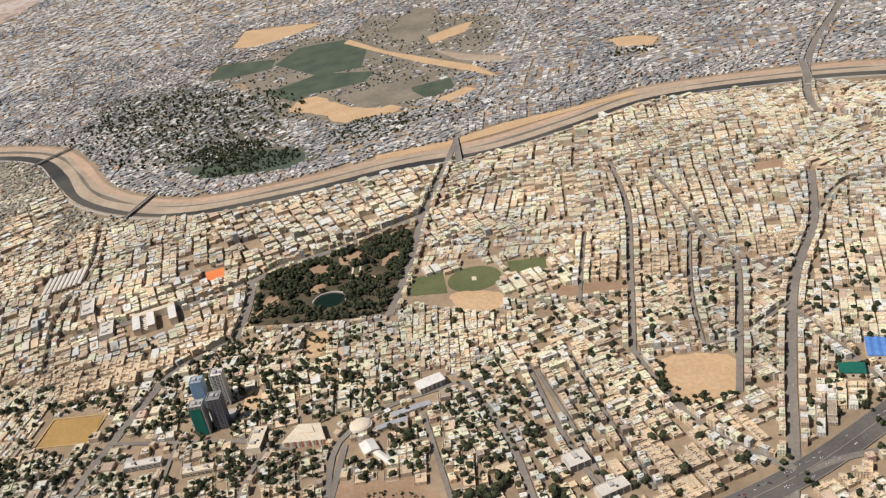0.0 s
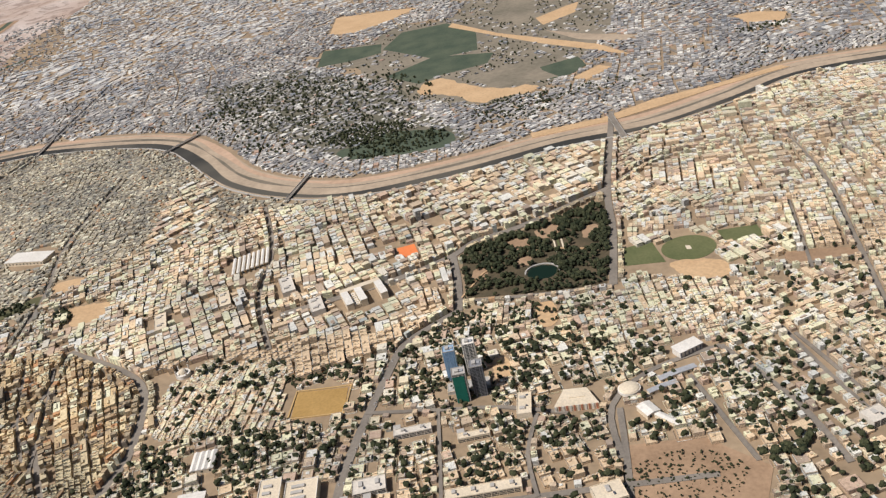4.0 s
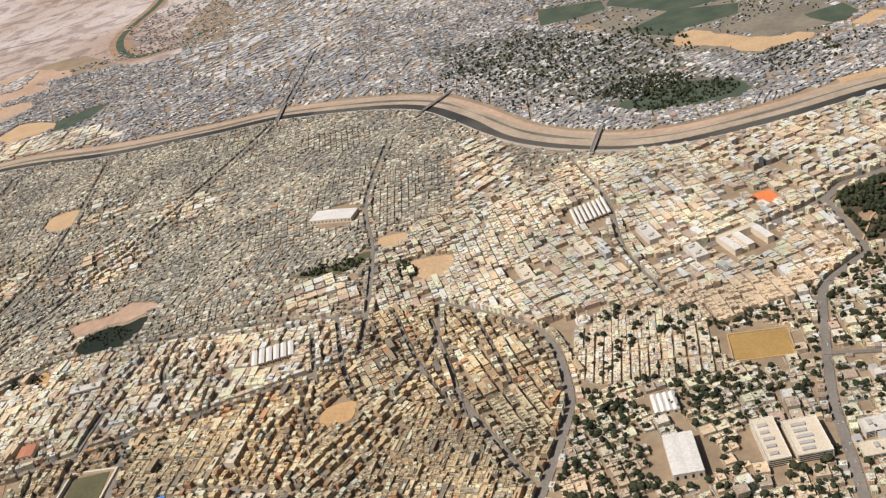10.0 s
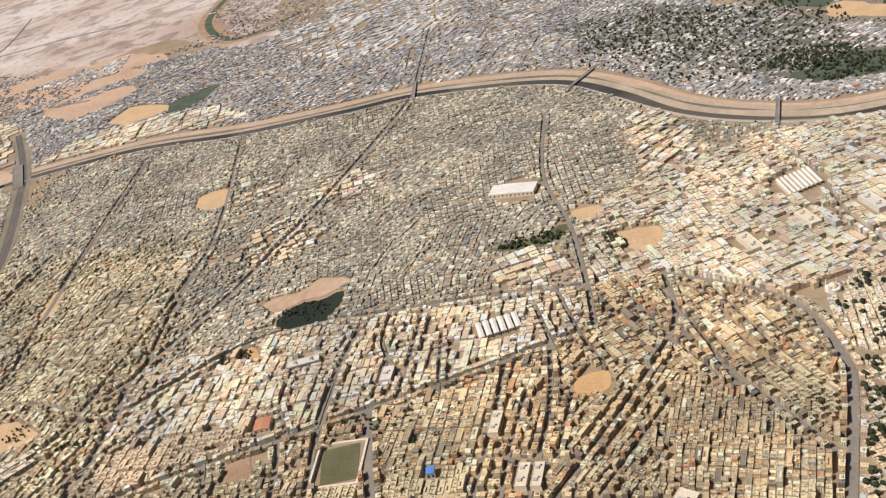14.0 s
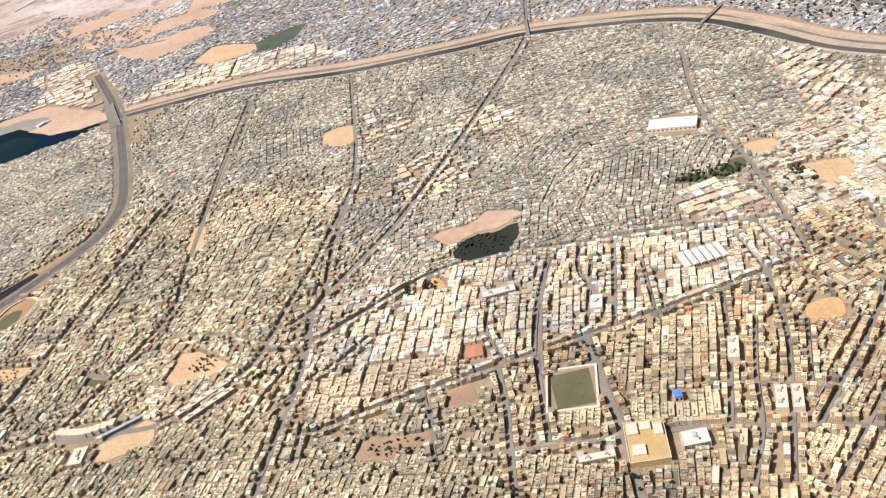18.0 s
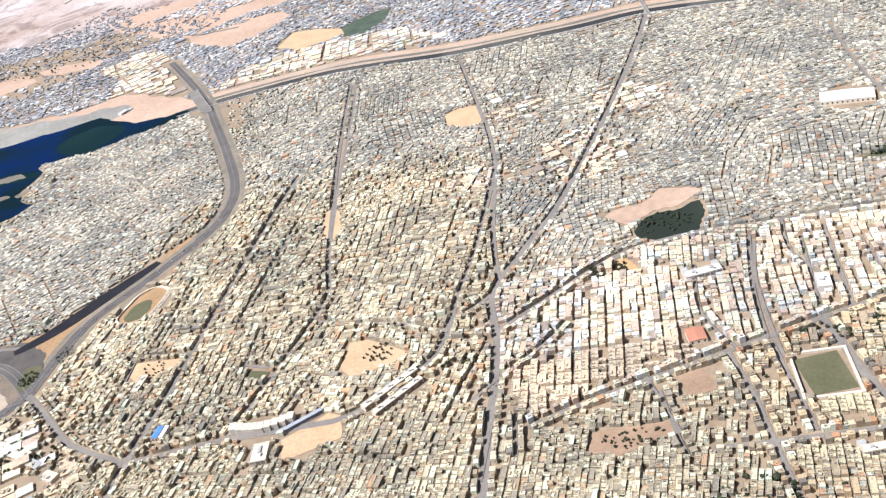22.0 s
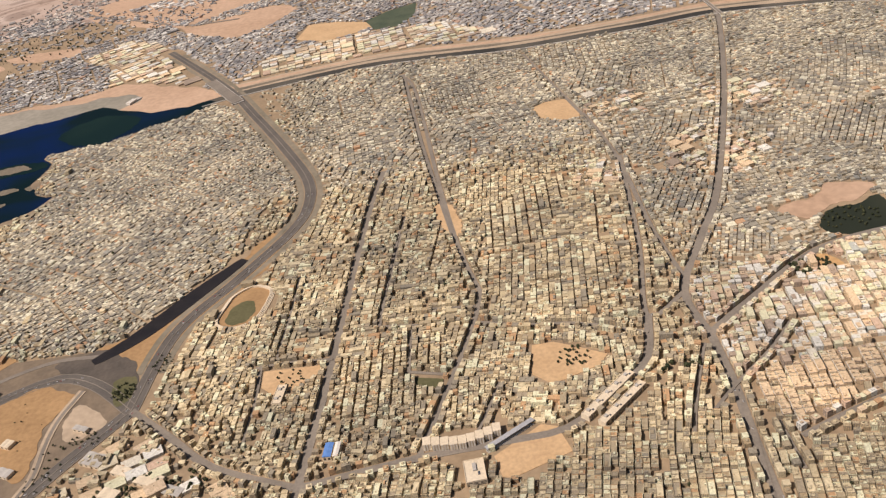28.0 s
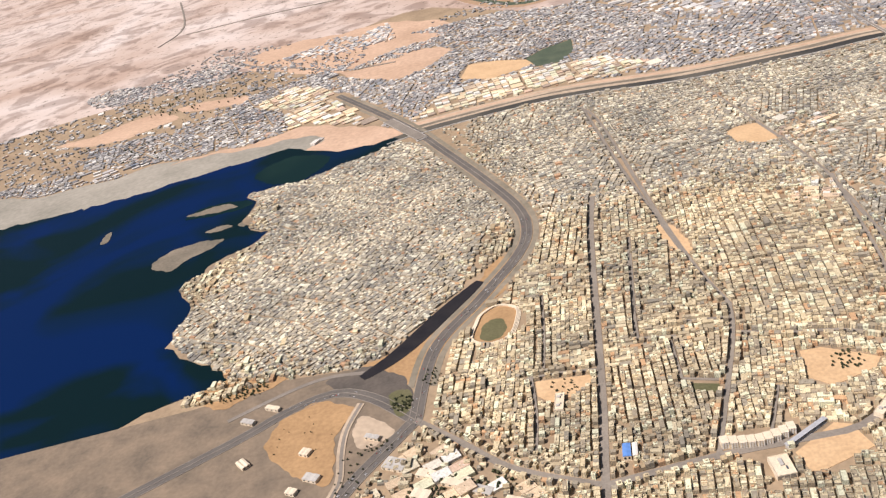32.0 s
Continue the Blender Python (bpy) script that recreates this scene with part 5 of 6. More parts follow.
for i, pieces in lots.items():
    name, mat = DISTRICTS[i][0], DISTRICTS[i][-1]
    a = np.concatenate(pieces)
    if name in COUNTED:
        # the nearest of each kind become things of their own
        order = np.argsort(np.where(a[:, 1] > NEAREST[name], a[:, 1], 9e9))[:COUNTED[name]]
        singles += [(name, *a[q]) for q in order]
        a = np.delete(a, order, 0)
    x, y, w, d, h, ang = a.T
    sets = [boxes(x, y, np.full(len(x), -0.2), w, d, h + 0.2, ang)]
    if name not in ("far_house", "far_shed", "shed", "depot_shed", "wood_house", "shanty_house"):
        q = rng.random(len(x)) < (0.45 if name != "dense_house" else 0.05)      # stair heads and rooms on the roofs
        du, dv = (rng.uniform(-0.28, 0.28, q.sum()) for _ in "uv")
        c, s = np.cos(ang[q]), np.sin(ang[q])
        sets.append(boxes(x[q] + du * w[q] * c - dv * d[q] * s, y[q] + du * w[q] * s + dv * d[q] * c, h[q] - 0.05, w[q] * rng.uniform(0.25, 0.5, q.sum()), d[q] * rng.uniform(0.25, 0.5, q.sum()),
                          rng.uniform(0.35, 0.75, q.sum()), ang[q]))
    if name not in ("far_house", "far_shed", "shed", "wood_house", "shanty_house", "sparse_house"):
        q = (rng.random(len(x)) < 0.7) & (y < 420)      # tanks, low walls and sheds on the nearer roofs
        du, dv = (rng.uniform(-0.38, 0.38, q.sum()) for _ in "uv")
        c, s = np.cos(ang[q]), np.sin(ang[q])
        sets.append(boxes(x[q] + du * w[q] * c - dv * d[q] * s, y[q] + du * w[q] * s + dv * d[q] * c, h[q] - 0.05, rng.uniform(0.2, 0.9, q.sum()), rng.uniform(0.2, 0.7, q.sum()),
                          rng.uniform(0.2, 0.55, q.sum()), ang[q]))
    if name in TERRACED or name in ("slab_block", "estate_house"):
        for e in ((-1, 0), (1, 0), (0, -1), (0, 1)):      # roof parapets
            c, s = np.cos(ang), np.sin(ang)
            n = y < 345
            du, dv = (e[0] * (w / 2 - 0.09))[n], (e[1] * (d / 2 - 0.09))[n]
            thin = np.full(n.sum(), 0.18)
            sets.append(boxes(x[n] + du * c[n] - dv * s[n], y[n] + du * s[n] + dv * c[n], h[n] - 0.05, thin if e[0] else w[n] - 0.37, d[n] if e[0] else thin, np.full(n.sum(), 0.3), ang[n]))
    if name in ("estate_house", "campus_block"):
        q = rng.random(len(x)) < 0.55
        for e in ((-1, 0), (1, 0), (0, -1), (0, 1)):      # yard walls
            c, s = np.cos(ang[q]), np.sin(ang[q])
            ww, dd = w[q] + 2.2, d[q] + 2.4
            du, dv = e[0] * ww / 2, e[1] * dd / 2
            one = np.full(q.sum(), 0.14)
            sets.append(boxes(x[q] + du * c - dv * s, y[q] + du * s + dv * c, np.full(q.sum(), -0.1), one if e[0] else ww - 0.3, dd if e[0] else one, np.full(q.sum(), 0.5), ang[q]))
    verts, faces, base = [], [], 0
    for vv, ff in sets:
        verts.append(vv)
        faces.append(ff + base)
        base += len(vv)
    ob = new(name + "s", mesh_of(name + "s", np.concatenate(verts), np.concatenate(faces), mat))
    tagged(ob, LABELS[name], "houses", kind="stuff")

# ---- single houses ----
SINGLE = {"row_house": ("beige house in a long terraced row", "house", HOUSES), "town_house": ("beige flat-roofed town house in a packed row", "house", TOWN), "villa": ("pale flat-roofed villa with a roof parapet", "villa", PALES), "street_block": ("pale corner building on a street block", "building", PALES),
          "estate_house": ("low cream estate building among trees", "building", PALES), "town_block": ("beige apartment house on a narrow lane", "apartment house", HOUSES),
          "large_block": ("large pale flat-roofed building", "building", PALES)}
TANK = surface("water_tank_plastic", (0.05, 0.06, 0.08), (0.10, 0.11, 0.13), 0.5, 3.0, 0.5)
for name, x, y, w, d, h, ang in singles:
    label, category, mat = SINGLE[name]
    house = thing(name, x, y, math.degrees(ang), label, category, "houses near the flight line")
    hw, hd = w / 2, d / 2
    body = part("body", block(-hw, hw, -hd, hd, -0.2, h), mat, house)
    part("parapet", ring(-hw - 0.02, hw + 0.02, -hd - 0.02, hd + 0.02, h, h + 0.26, 0.16), mat, body)
    part("stair_head", block(-hw * 0.6, -hw * 0.05, hd * 0.1, hd * 0.7, h, h + 0.65), mat, house)
    if name in ("villa", "town_block", "row_house", "town_house") and int(x * 10) % 3 == 0:
        tank = bmesh.new()
        bmesh.ops.create_cone(tank, cap_ends=True, segments=10, radius1=0.22, radius2=0.2, depth=0.4, matrix=Matrix.Translation((hw * 0.5, hd * 0.4, h + 0.2)))
        part("water_tank", tank, TANK, house, "dark plastic water tank")


# ---- trees ----
def clump(bm, centre, size, seed, flat=0.8):
    """A lumpy mass of leaves."""
    ret = bmesh.ops.create_icosphere(bm, subdivisions=2, radius=1.0)
    for v in ret["verts"]:
        n = noise.noise(v.co * 2.1 + Vector((seed, 0, 0))) * 0.55 + noise.noise(v.co * 5.0 + Vector((0, seed, 0))) * 0.35
        v.co = v.co * (1 + n) * size
        v.co.z *= flat
        v.co += Vector(centre)


def tree_parts(seed, spread=1.0):
    r = random.Random(seed)
    trunk = bmesh.new()
    bmesh.ops.create_cone(trunk, cap_ends=True, segments=7, radius1=0.11, radius2=0.05, depth=1.0, matrix=Matrix.Translation((0, 0, 0.4)))
    for k in range(3):
        a = k * 2.1 + r.random()
        m = Matrix.Translation((0.16 * math.cos(a), 0.16 * math.sin(a), 0.95)) @ Matrix.Rotation(a, 4, "Z") @ Matrix.Rotation(0.6, 4, "Y")
        bmesh.ops.create_cone(trunk, cap_ends=True, segments=5, radius1=0.05, radius2=0.02, depth=0.6, matrix=m)
    crown = bmesh.new()
    clump(crown, (0, 0, 1.35), 0.62 * spread, seed)
    for k in range(4):
        a = k * 1.57 + r.uniform(-0.4, 0.4)
        q = r.uniform(0.35, 0.6) * spread
        clump(crown, (q * math.cos(a), q * math.sin(a), r.uniform(0.95, 1.5)), r.uniform(0.32, 0.5) * spread, seed + k + 3)
    return trunk, crown


park_rng = np.random.default_rng(11)
spots = []
w, hit = inside(PARK)
px0, py0 = [p[0] for p in PARK], [p[1] for p in PARK]
while len(spots) < 1150:
    x, y = park_rng.uniform(min(px0), max(px0)), park_rng.uniform(min(py0), max(py0))
    j, i = int(y - Y0) - w[0].start, int(x - X0) - w[1].start
    if not (0 <= j < hit.shape[0] and 0 <= i < hit.shape[1] and hit[j, i]):
        continue
    if any(math.hypot(x - cx, y - cy) < r for cx, cy, r in PARK_CLEAR) or (noise.noise(Vector((x * 0.11, y * 0.11, 3))) > 0.16):
        continue
    spots.append((x, y, park_rng.uniform(1.2, 2.2)))
tree_rng = np.random.default_rng(5)
tree_spots = [(x, y, tree_rng.uniform(1.3, 2.6) if y < 430 and -345 < x < 160 else tree_rng.uniform(0.75, 1.4)) for x, y in tree_spots if free_at(np.array([x]), np.array([y]))[0][0]]


def avenue(points, count, off, lo=1.0, hi=1.8):
    line = smooth(points, 3)
    for _ in range(count):
        k = tree_rng.integers(0, len(line) - 1)
        (ax, ay), (bx, by) = line[k], line[k + 1]
        l = math.hypot(bx - ax, by - ay) or 1
        o = off * (1 if tree_rng.random() < 0.5 else -1) + tree_rng.uniform(-0.7, 0.7)
        tree_spots.append((ax - (by - ay) / l * o, ay + (bx - ax) / l * o, tree_rng.uniform(lo, hi)))


def grove(cx, cy, rx, ry, count, lo=1.0, hi=1.9):
    for _ in range(count):
        a, r = tree_rng.uniform(0, 6.283), math.sqrt(tree_rng.random())
        x, y, size = cx + rx * r * math.cos(a), cy + ry * r * math.sin(a), tree_rng.uniform(lo, hi)
        if y < 560 or min(math.hypot(x - p, y - q) for p, q in RIVER_LINE) > 21:
            tree_spots.append((x, y, size))


avenue(ROADS[30][2], 70, 4.2)
avenue(ROADS[38][2], 60, 4.2)
avenue(ROADS[31][2], 20, 4)
avenue(ROADS[37][2], 20, 3.4)
avenue(ROADS[43][2], 40, 3.2)
avenue(ROADS[45][2], 40, 3.2)
grove(-150, 395, 26, 14, 130)
grove(-110, 395, 30, 12, 90)
grove(-155, 345, 22, 22, 90)
grove(-228, 372, 20, 7, 60)
grove(-255, 322, 22, 12, 90)
grove(-300, 300, 10, 24, 50)
grove(-413, 481, 9, 10, 60)
grove(-462, 506, 24, 7, 90)
grove(-612, 472, 18, 12, 60, 0.7, 1.2)
grove(-650, 432, 14, 7, 40)
grove(-735, 372, 10, 6, 16)
grove(-560, 250, 40, 10, 90)
grove(-610, 255, 20, 12, 60)
grove(-540, 350, 30, 8, 50)
grove(-782, 394, 9, 8, 34, 0.7, 1.2)
grove(-525, 340, 22, 15, 80, 0.9, 1.6)
grove(-926, 416, 10, 7, 16, 0.7, 1.1)
grove(-1126, 474, 22, 9, 120, 0.5, 1.1)
grove(-1045, 372, 8, 26, 40, 0.5, 1.0)
grove(-1030, 396, 10, 5, 24, 0.5, 0.9)
grove(-1075, 415, 18, 22, 12, 0.5, 0.8)
grove(-205, 676, 42, 22, 260, 0.9, 1.8)
grove(-653, 298, 16, 6, 40, 0.7, 1.3)
grove(-1018, 431, 6, 8, 46, 0.6, 1.2)
grove(-985, 352, 30, 10, 60)
grove(-1000, 450, 10, 8, 30, 0.6, 1.0)
grove(-30, 305, 12, 40, 110)
grove(-75, 262, 26, 16, 330, 0.25, 0.75)
grove(120, 262, 10, 6, 30)
grove(150, 530, 14, 8, 20)
grove(135, 255, 16, 5, 60)
grove(118, 300, 12, 30, 60)
grove(30, 300, 30, 40, 90)
grove(60, 306, 18, 3, 24)
grove(45, 325, 2, 14, 24)
grove(-90, 345, 25, 20, 90)
grove(-300, 800, 120, 95, 620, 1.0, 2.1)
grove(-110, 708, 36, 30, 260, 0.8, 1.5)
grove(-230, 710, 36, 22, 300, 1.0, 2.0)
grove(-350, 870, 60, 50, 160, 1.0, 2.0)
grove(-60, 720, 60, 16, 120, 0.8, 1.5)
grove(-1300, 1150, 120, 40, 120, 1.0, 1.8)
grove(110, 790, 24, 10, 50, 1.0, 1.8)
spots += tree_spots
spots.sort(key=lambda s: s[1] if s[1] > 262 else 9e9)
models = []
for k in range(6):
    trunk, crown = tree_parts(20 + k * 7, 1.0 + 0.06 * (k % 3))
    tree = thing("tree", 0, 0, 0, "dusty dark green broad-crowned tree", "tree", "trees of the city")
    part("trunk", trunk, BARK, tree)
    part("crown", crown, LEAVES, tree)
    models.append(tree)
near, far = spots[:300], spots[300:]
for k, (x, y, s) in enumerate(near):
    m = pose(x, y, 0, 0, 0, tree_rng.uniform(0, 360)) @ Matrix.Diagonal((s, s, s * tree_rng.uniform(0.8, 1.1), 1))
    if k < len(models):
        models[k].matrix_basis = m
    else:
        copy = copy_thing(models[k % len(models)], pose(0, 0, 0))
        copy.matrix_basis = m
# the rest of the trees: one mesh of crowns and trunks
kinds = []
for k in range(10):
    bm = bmesh.new()
    for q, (cx, cy, cz, cs) in enumerate(((0, 0, 1.1, 0.62), (0.42, 0.1, 0.9, 0.42), (-0.3, 0.35, 0.95, 0.42))[:2 if k < 5 else 1]):
        ret = bmesh.ops.create_icosphere(bm, subdivisions=1 if k < 5 else 0, radius=1.0 if k < 5 else 1.25)
        for v in ret["verts"]:
            v.co = v.co * cs * (1 + 0.7 * noise.noise(v.co * 2.3 + Vector((k * 9.1, q * 3.3, 0))))
            v.co += Vector((cx, cy, cz))
    ret = bmesh.ops.create_cone(bm, cap_ends=False, segments=4, radius1=0.09, radius2=0.05, depth=0.9, matrix=Matrix.Translation((0, 0, 0.4)))
    bmesh.ops.triangulate(bm, faces=bm.faces[:])
    bm.verts.index_update()
    kinds.append((np.array([v.co[:] for v in bm.verts]), np.array([[v.index for v in f.verts] for f in bm.faces])))
    bm.free()
verts, faces, base = [], [], 0
for k, (x, y, s) in enumerate(far):
    v, f = kinds[k % 5 + (5 if y > 470 else 0)]
    a = tree_rng.uniform(0, 6.283)
    c, q = math.cos(a) * s, math.sin(a) * s
    verts.append(np.stack([x + v[:, 0] * c - v[:, 1] * q, y + v[:, 0] * q + v[:, 1] * c, v[:, 2] * s * tree_rng.uniform(0.75, 1.15)], -1))
    faces.append(f + base)
    base += len(v)
verts, faces = np.concatenate(verts), np.concatenate(faces)
me = bpy.data.meshes.new("trees")
me.vertices.add(len(verts))
me.vertices.foreach_set("co", verts.astype(np.float32).ravel())
me.loops.add(3 * len(faces))
me.loops.foreach_set("vertex_index", faces.astype(np.int32).ravel())
me.polygons.add(len(faces))
me.polygons.foreach_set("loop_start", np.arange(0, 3 * len(faces), 3, dtype=np.int32))
me.polygons.foreach_set("loop_total", np.full(len(faces), 3, np.int32))
me.polygons.foreach_set("use_smooth", np.zeros(len(faces), bool))
me.update(calc_edges=True)
me.materials.append(LEAVES)
tagged(new("trees", me), "dark green trees scattered between the houses and in the park", "trees", kind="stuff")


# ---- landmarks ----
def tower(x, y, turn, w, d, h, wall, glass, label):
    t = thing("tower", x, y, turn, label, "tower block", "high-rise towers")
    hw, hd = w / 2, d / 2
    body = part("body", block(-hw, hw, -hd, hd, -0.2, h), wall, t)
    floors = int(h / 0.8)
    for side in (-1, 1):
        for k in range(floors):
            z = 0.5 + k * 0.8
            part("window_band", block(-hw * 0.88, hw * 0.88, side * hd - 0.05, side * hd + 0.05, z, z + 0.45), glass, body)
    for k in range(3):
        part("pier", block(hw * (k - 1) * 0.6 - 0.12, hw * (k - 1) * 0.6 + 0.12, -hd - 0.14, -hd - 0.02, -0.2, h), wall, t)
    part("parapet", ring(-hw - 0.05, hw + 0.05, -hd - 0.05, hd + 0.05, h, h + 0.4, 0.2), CONCRETE, t)
    part("lift_house", block(-hw * 0.5, hw * 0.1, -hd * 0.4, hd * 0.4, h, h + 1.0), CONCRETE, t)
    part("roof_plant", block(hw * 0.25, hw * 0.7, -hd * 0.3, hd * 0.3, h, h + 0.5), GREY_ROOF, t)
    return t


BLUE_WALL = surface("blue_curtain_wall", (0.20, 0.32, 0.46), (0.32, 0.45, 0.58), 0.2, 1.0, 0.3)
tower(-161.5, 353, 2, 5.6, 5.6, 16, BLUE_WALL, GLASS, "blue glass tower with white piers")
tower(-152, 355, 2, 5.8, 5.8, 17, WHITE_ROOF, DARK_GLASS, "white tower with dark window bands")
green = tower(-157, 334.5, 2, 6.2, 5.6, 15.5, CONCRETE, DARK_GLASS, "unfinished tower wrapped in green netting")
part("netting", block(-2.9, 2.3, -3.05, -2.96, 0.2, 14.4), GREEN_NET, green, "dark green scaffold netting")
tower(-149, 337, 2, 6, 6, 16.5, GREY_WALL, DARK_GLASS, "dark grey tower with vertical ribs")
podium = thing("podium", -154.5, 343, 2, "pale concrete podium between the towers", "podium")
part("deck", block(-10, 10, -3.8, 3.2, -0.2, 1.6), CONCRETE, podium)
part("parapet", ring(-10.1, 10.1, -3.9, 3.3, 1.6, 1.9, 0.2), CREAM, podium)


def hall(name, x, y, turn, w, d, h, roof, label, ridges=0, rise=0.5, walls=None, category="hall"):
    """A long shed with pitched roof bays."""
    t = thing(name, x, y, turn, label, category)
    hw, hd = w / 2, d / 2
    body = part("body", block(-hw, hw, -hd, hd, -0.2, h), walls or CREAM, t)
    n = max(1, ridges)
    for k in range(n):
        a, b = -hw + w * k / n, -hw + w * (k + 1) / n
        bm = bmesh.new()
        mid = (a + b) / 2
        prof = [(a - 0.1, h + 0.01), (b + 0.0, h + 0.01), (b, h + 0.12), (mid, h + rise), (a - 0.1, h + 0.12)]
        ends = [[bm.verts.new((px, yy, pz)) for px, pz in prof] for yy in (-hd - 0.15, hd + 0.15)]
        for i in range(5):
            j = (i + 1) % 5
            bm.faces.new((ends[0][i], ends[0][j], ends[1][j], ends[1][i]))
        bm.faces.new(ends[0][::-1])
        bm.faces.new(ends[1])
        part("roof_bay", bm, roof, t)
    for k in range(max(2, int(w / 3))):
        xx = -hw + (k + 0.5) * w / max(2, int(w / 3))
        part("window", block(xx - 0.5, xx + 0.5, -hd - 0.06, -hd + 0.05, h * 0.35, h * 0.75), DARK_GLASS, body)
    return t


def large_building(x, y, turn, w, d, h, wings, walls, kind, label):
    """A flat-roofed block with parapet, window bands, stair heads and rear wings."""
    wall = PALE_WALL if walls == "white" else CREAM
    t = thing(kind, x, y, turn, label, kind.replace("_", " "), "large city buildings")
    hw, hd = w / 2, d / 2
    body = part("body", block(-hw, hw, -hd, hd, -0.2, h), wall, t)
    part("parapet", ring(-hw - 0.03, hw + 0.03, -hd - 0.03, hd + 0.03, h, h + 0.3, 0.2), wall, t)
    for k in range(int(h / 0.75)):
        part("window_band", block(-hw * 0.94, hw * 0.94, -hd - 0.04, -hd + 0.05, 0.35 + k * 0.75, 0.72 + k * 0.75), DARK_GLASS, body)
    bays = max(3, int(w / 3))
    for k in range(bays + 1):
        xx = -hw + 0.15 + k * (w - 0.3) / bays
        part("pier", block(xx - 0.15, xx + 0.15, -hd - 0.16, -hd - 0.045, -0.2, h), wall, body)
    for k in range(max(1, int(w / 7))):
        xx = -hw + (k + 0.5) * w / max(1, int(w / 7))
        part("stair_head", block(xx - 0.8, xx + 0.8, -hd * 0.1, hd * 0.6, h, h + 0.7), CONCRETE, t)
        part("roof_tank", block(xx + 1.2, xx + 1.9, -hd * 0.5, -hd * 0.2, h, h + 0.4), TANK, t)
    for k in range(wings):
        xx = (-hw, hw - 3.2)[k]
        wing = part("wing", block(xx, xx + 3.2, hd + 0.01, hd * 1.9 + 1.5, -0.2, h * 0.9), wall, t)
        part("roof_slab", block(xx - 0.05, xx + 3.25, hd + 0.04, hd * 1.9 + 1.55, h * 0.9, h * 0.9 + 0.15), CONCRETE, wing)


for row in LARGE:
    large_building(*row)
for k in range(8):
    hall("market_shed", -303 + k * 2.9, 508 + k * 1.2, 8, 1.9, 22, 2.4, WHITE_ROOF, "long narrow pale shed in a parallel row", 1, 0.5, category="shed")
u = thing("courtyard_block", -213, 444, 20, "pale courtyard block with wings", "building")
part("back_wing", block(-12, 12, 6, 10, -0.2, 4), CREAM, u)
for k, xx in enumerate((-12, -4, 8)):
    part("wing", block(xx, xx + 4, -10, 6, -0.2, 4.2), CREAM, u)
    part("roof_slab", block(xx - 0.1, xx + 4.1, -10.1, 5.9, 4.2, 4.4), WHITE_ROOF, u)
for k in range(6):
    part("roof_ridge", block(-7.6 + k * 0.1, -4.4, -9 + k * 2.4, -8 + k * 2.4, 2.2, 2.7), WHITE_ROOF, u)
part("front_hall", block(-7.7, -4.3, -9.6, 5.8, -0.2, 2.2), CREAM, u)
# fan-shaped hall
fan = thing("fan_hall", -107.5, 317, 0, "fan-shaped hall with red and white ribs", "hall")
part("hall_body", prism([(-10, -3), (9.5, -4.5), (5.5, 7.5), (-4.5, 8.5)], -0.2, 3.0), CREAM, fan)
for k in range(12):
    xx = -9.6 + k * 1.6
    yy = -3.1 - 1.5 * (k / 12)
    part("rib", block(xx, xx + 0.8, yy - 0.25, yy + 0.1, -0.2, 3.0), RED_ROOF if k % 2 else WHITE_ROOF, fan)
part("roof_lantern", prism([(-3, 1.5), (4, 1), (2, 6), (0, 6)], 3.0, 3.4), CREAM, fan)
rh = thing("round_hall", -84, 321, 0, "round white hall with a low dome", "hall")
part("drum", prism(oval(0, 0, 5, 4.6, 24), -0.2, 1.6), WHITE_ROOF, rh)
bm = bmesh.new()
bmesh.ops.create_uvsphere(bm, u_segments=24, v_segments=8, radius=4.6)
for v in bm.verts:
    v.co.z = 1.6 + max(v.co.z, -0.1) * 0.28
part("dome", bm, CREAM, rh, "shallow cream dome")
hall("sports_hall", -78.7, 304.5, 25, 6.5, 8, 2.2, WHITE_ROOF, "cream sports hall with a pitched white roof", 1, 0.9)
hall("workshop", -72, 297, 40, 3, 12, 1.6, WHITE_ROOF, "narrow white workshop with pitched roof", 1, 0.5, category="workshop")
hall("school", -62, 326, 18, 18, 3, 2.2, GREY_ROOF, "long grey-roofed school wing among trees", 1, 0.5, category="school")
hall("school", -70, 318, 18, 14, 2.6, 2.0, GREY_ROOF, "long grey-roofed school wing", 1, 0.5, category="school")
gs = thing("grandstand", -54, 343, 25, "white arched grandstand building", "building")
part("body", block(-6, 6, -3, 3, -0.2, 3.2), WHITE_ROOF, gs)
for k in range(6):
    part("fin", block(-5.8 + k * 2.1, -5.3 + k * 2.1, -3.4, -3.0, -0.2, 3.4), GREY_WALL, gs)
part("roof_slab", block(-6.4, 6.4, -3.6, 3.4, 3.2, 3.6), WHITE_ROOF, gs)
hall("covered_court", 132.5, 321.5, -15, 9, 13, 2.6, BLUE_ROOF, "bright blue metal roof over a court", 3, 0.5)
hall("green_hall", 118, 310, -15, 10, 7, 2.4, GREEN_NET, "hall with a dark green roof", 1, 0.6)
hall("white_hall", 104, 300, -20, 6, 4, 2.2, WHITE_ROOF, "small white hall with pitched roof", 1, 0.6)
for k in range(6):
    hall("market_shed", -494 + k * 4.2, 412 + k * 0.9, 12, 3.2, 15, 2.6, WHITE_ROOF, "long pale market shed in a row", 1, 0.5, category="shed")
hall("blue_house", -515, 303, 5, 4, 5, 3.4, BLUE_ROOF, "small building with a blue roof", 1, 0.3, category="building")
hall("big_store", -274.5, 281, 2, 12.5, 24, 4.5, WHITE_ROOF, "large white flat-roofed store", 2, 0.3, category="store")
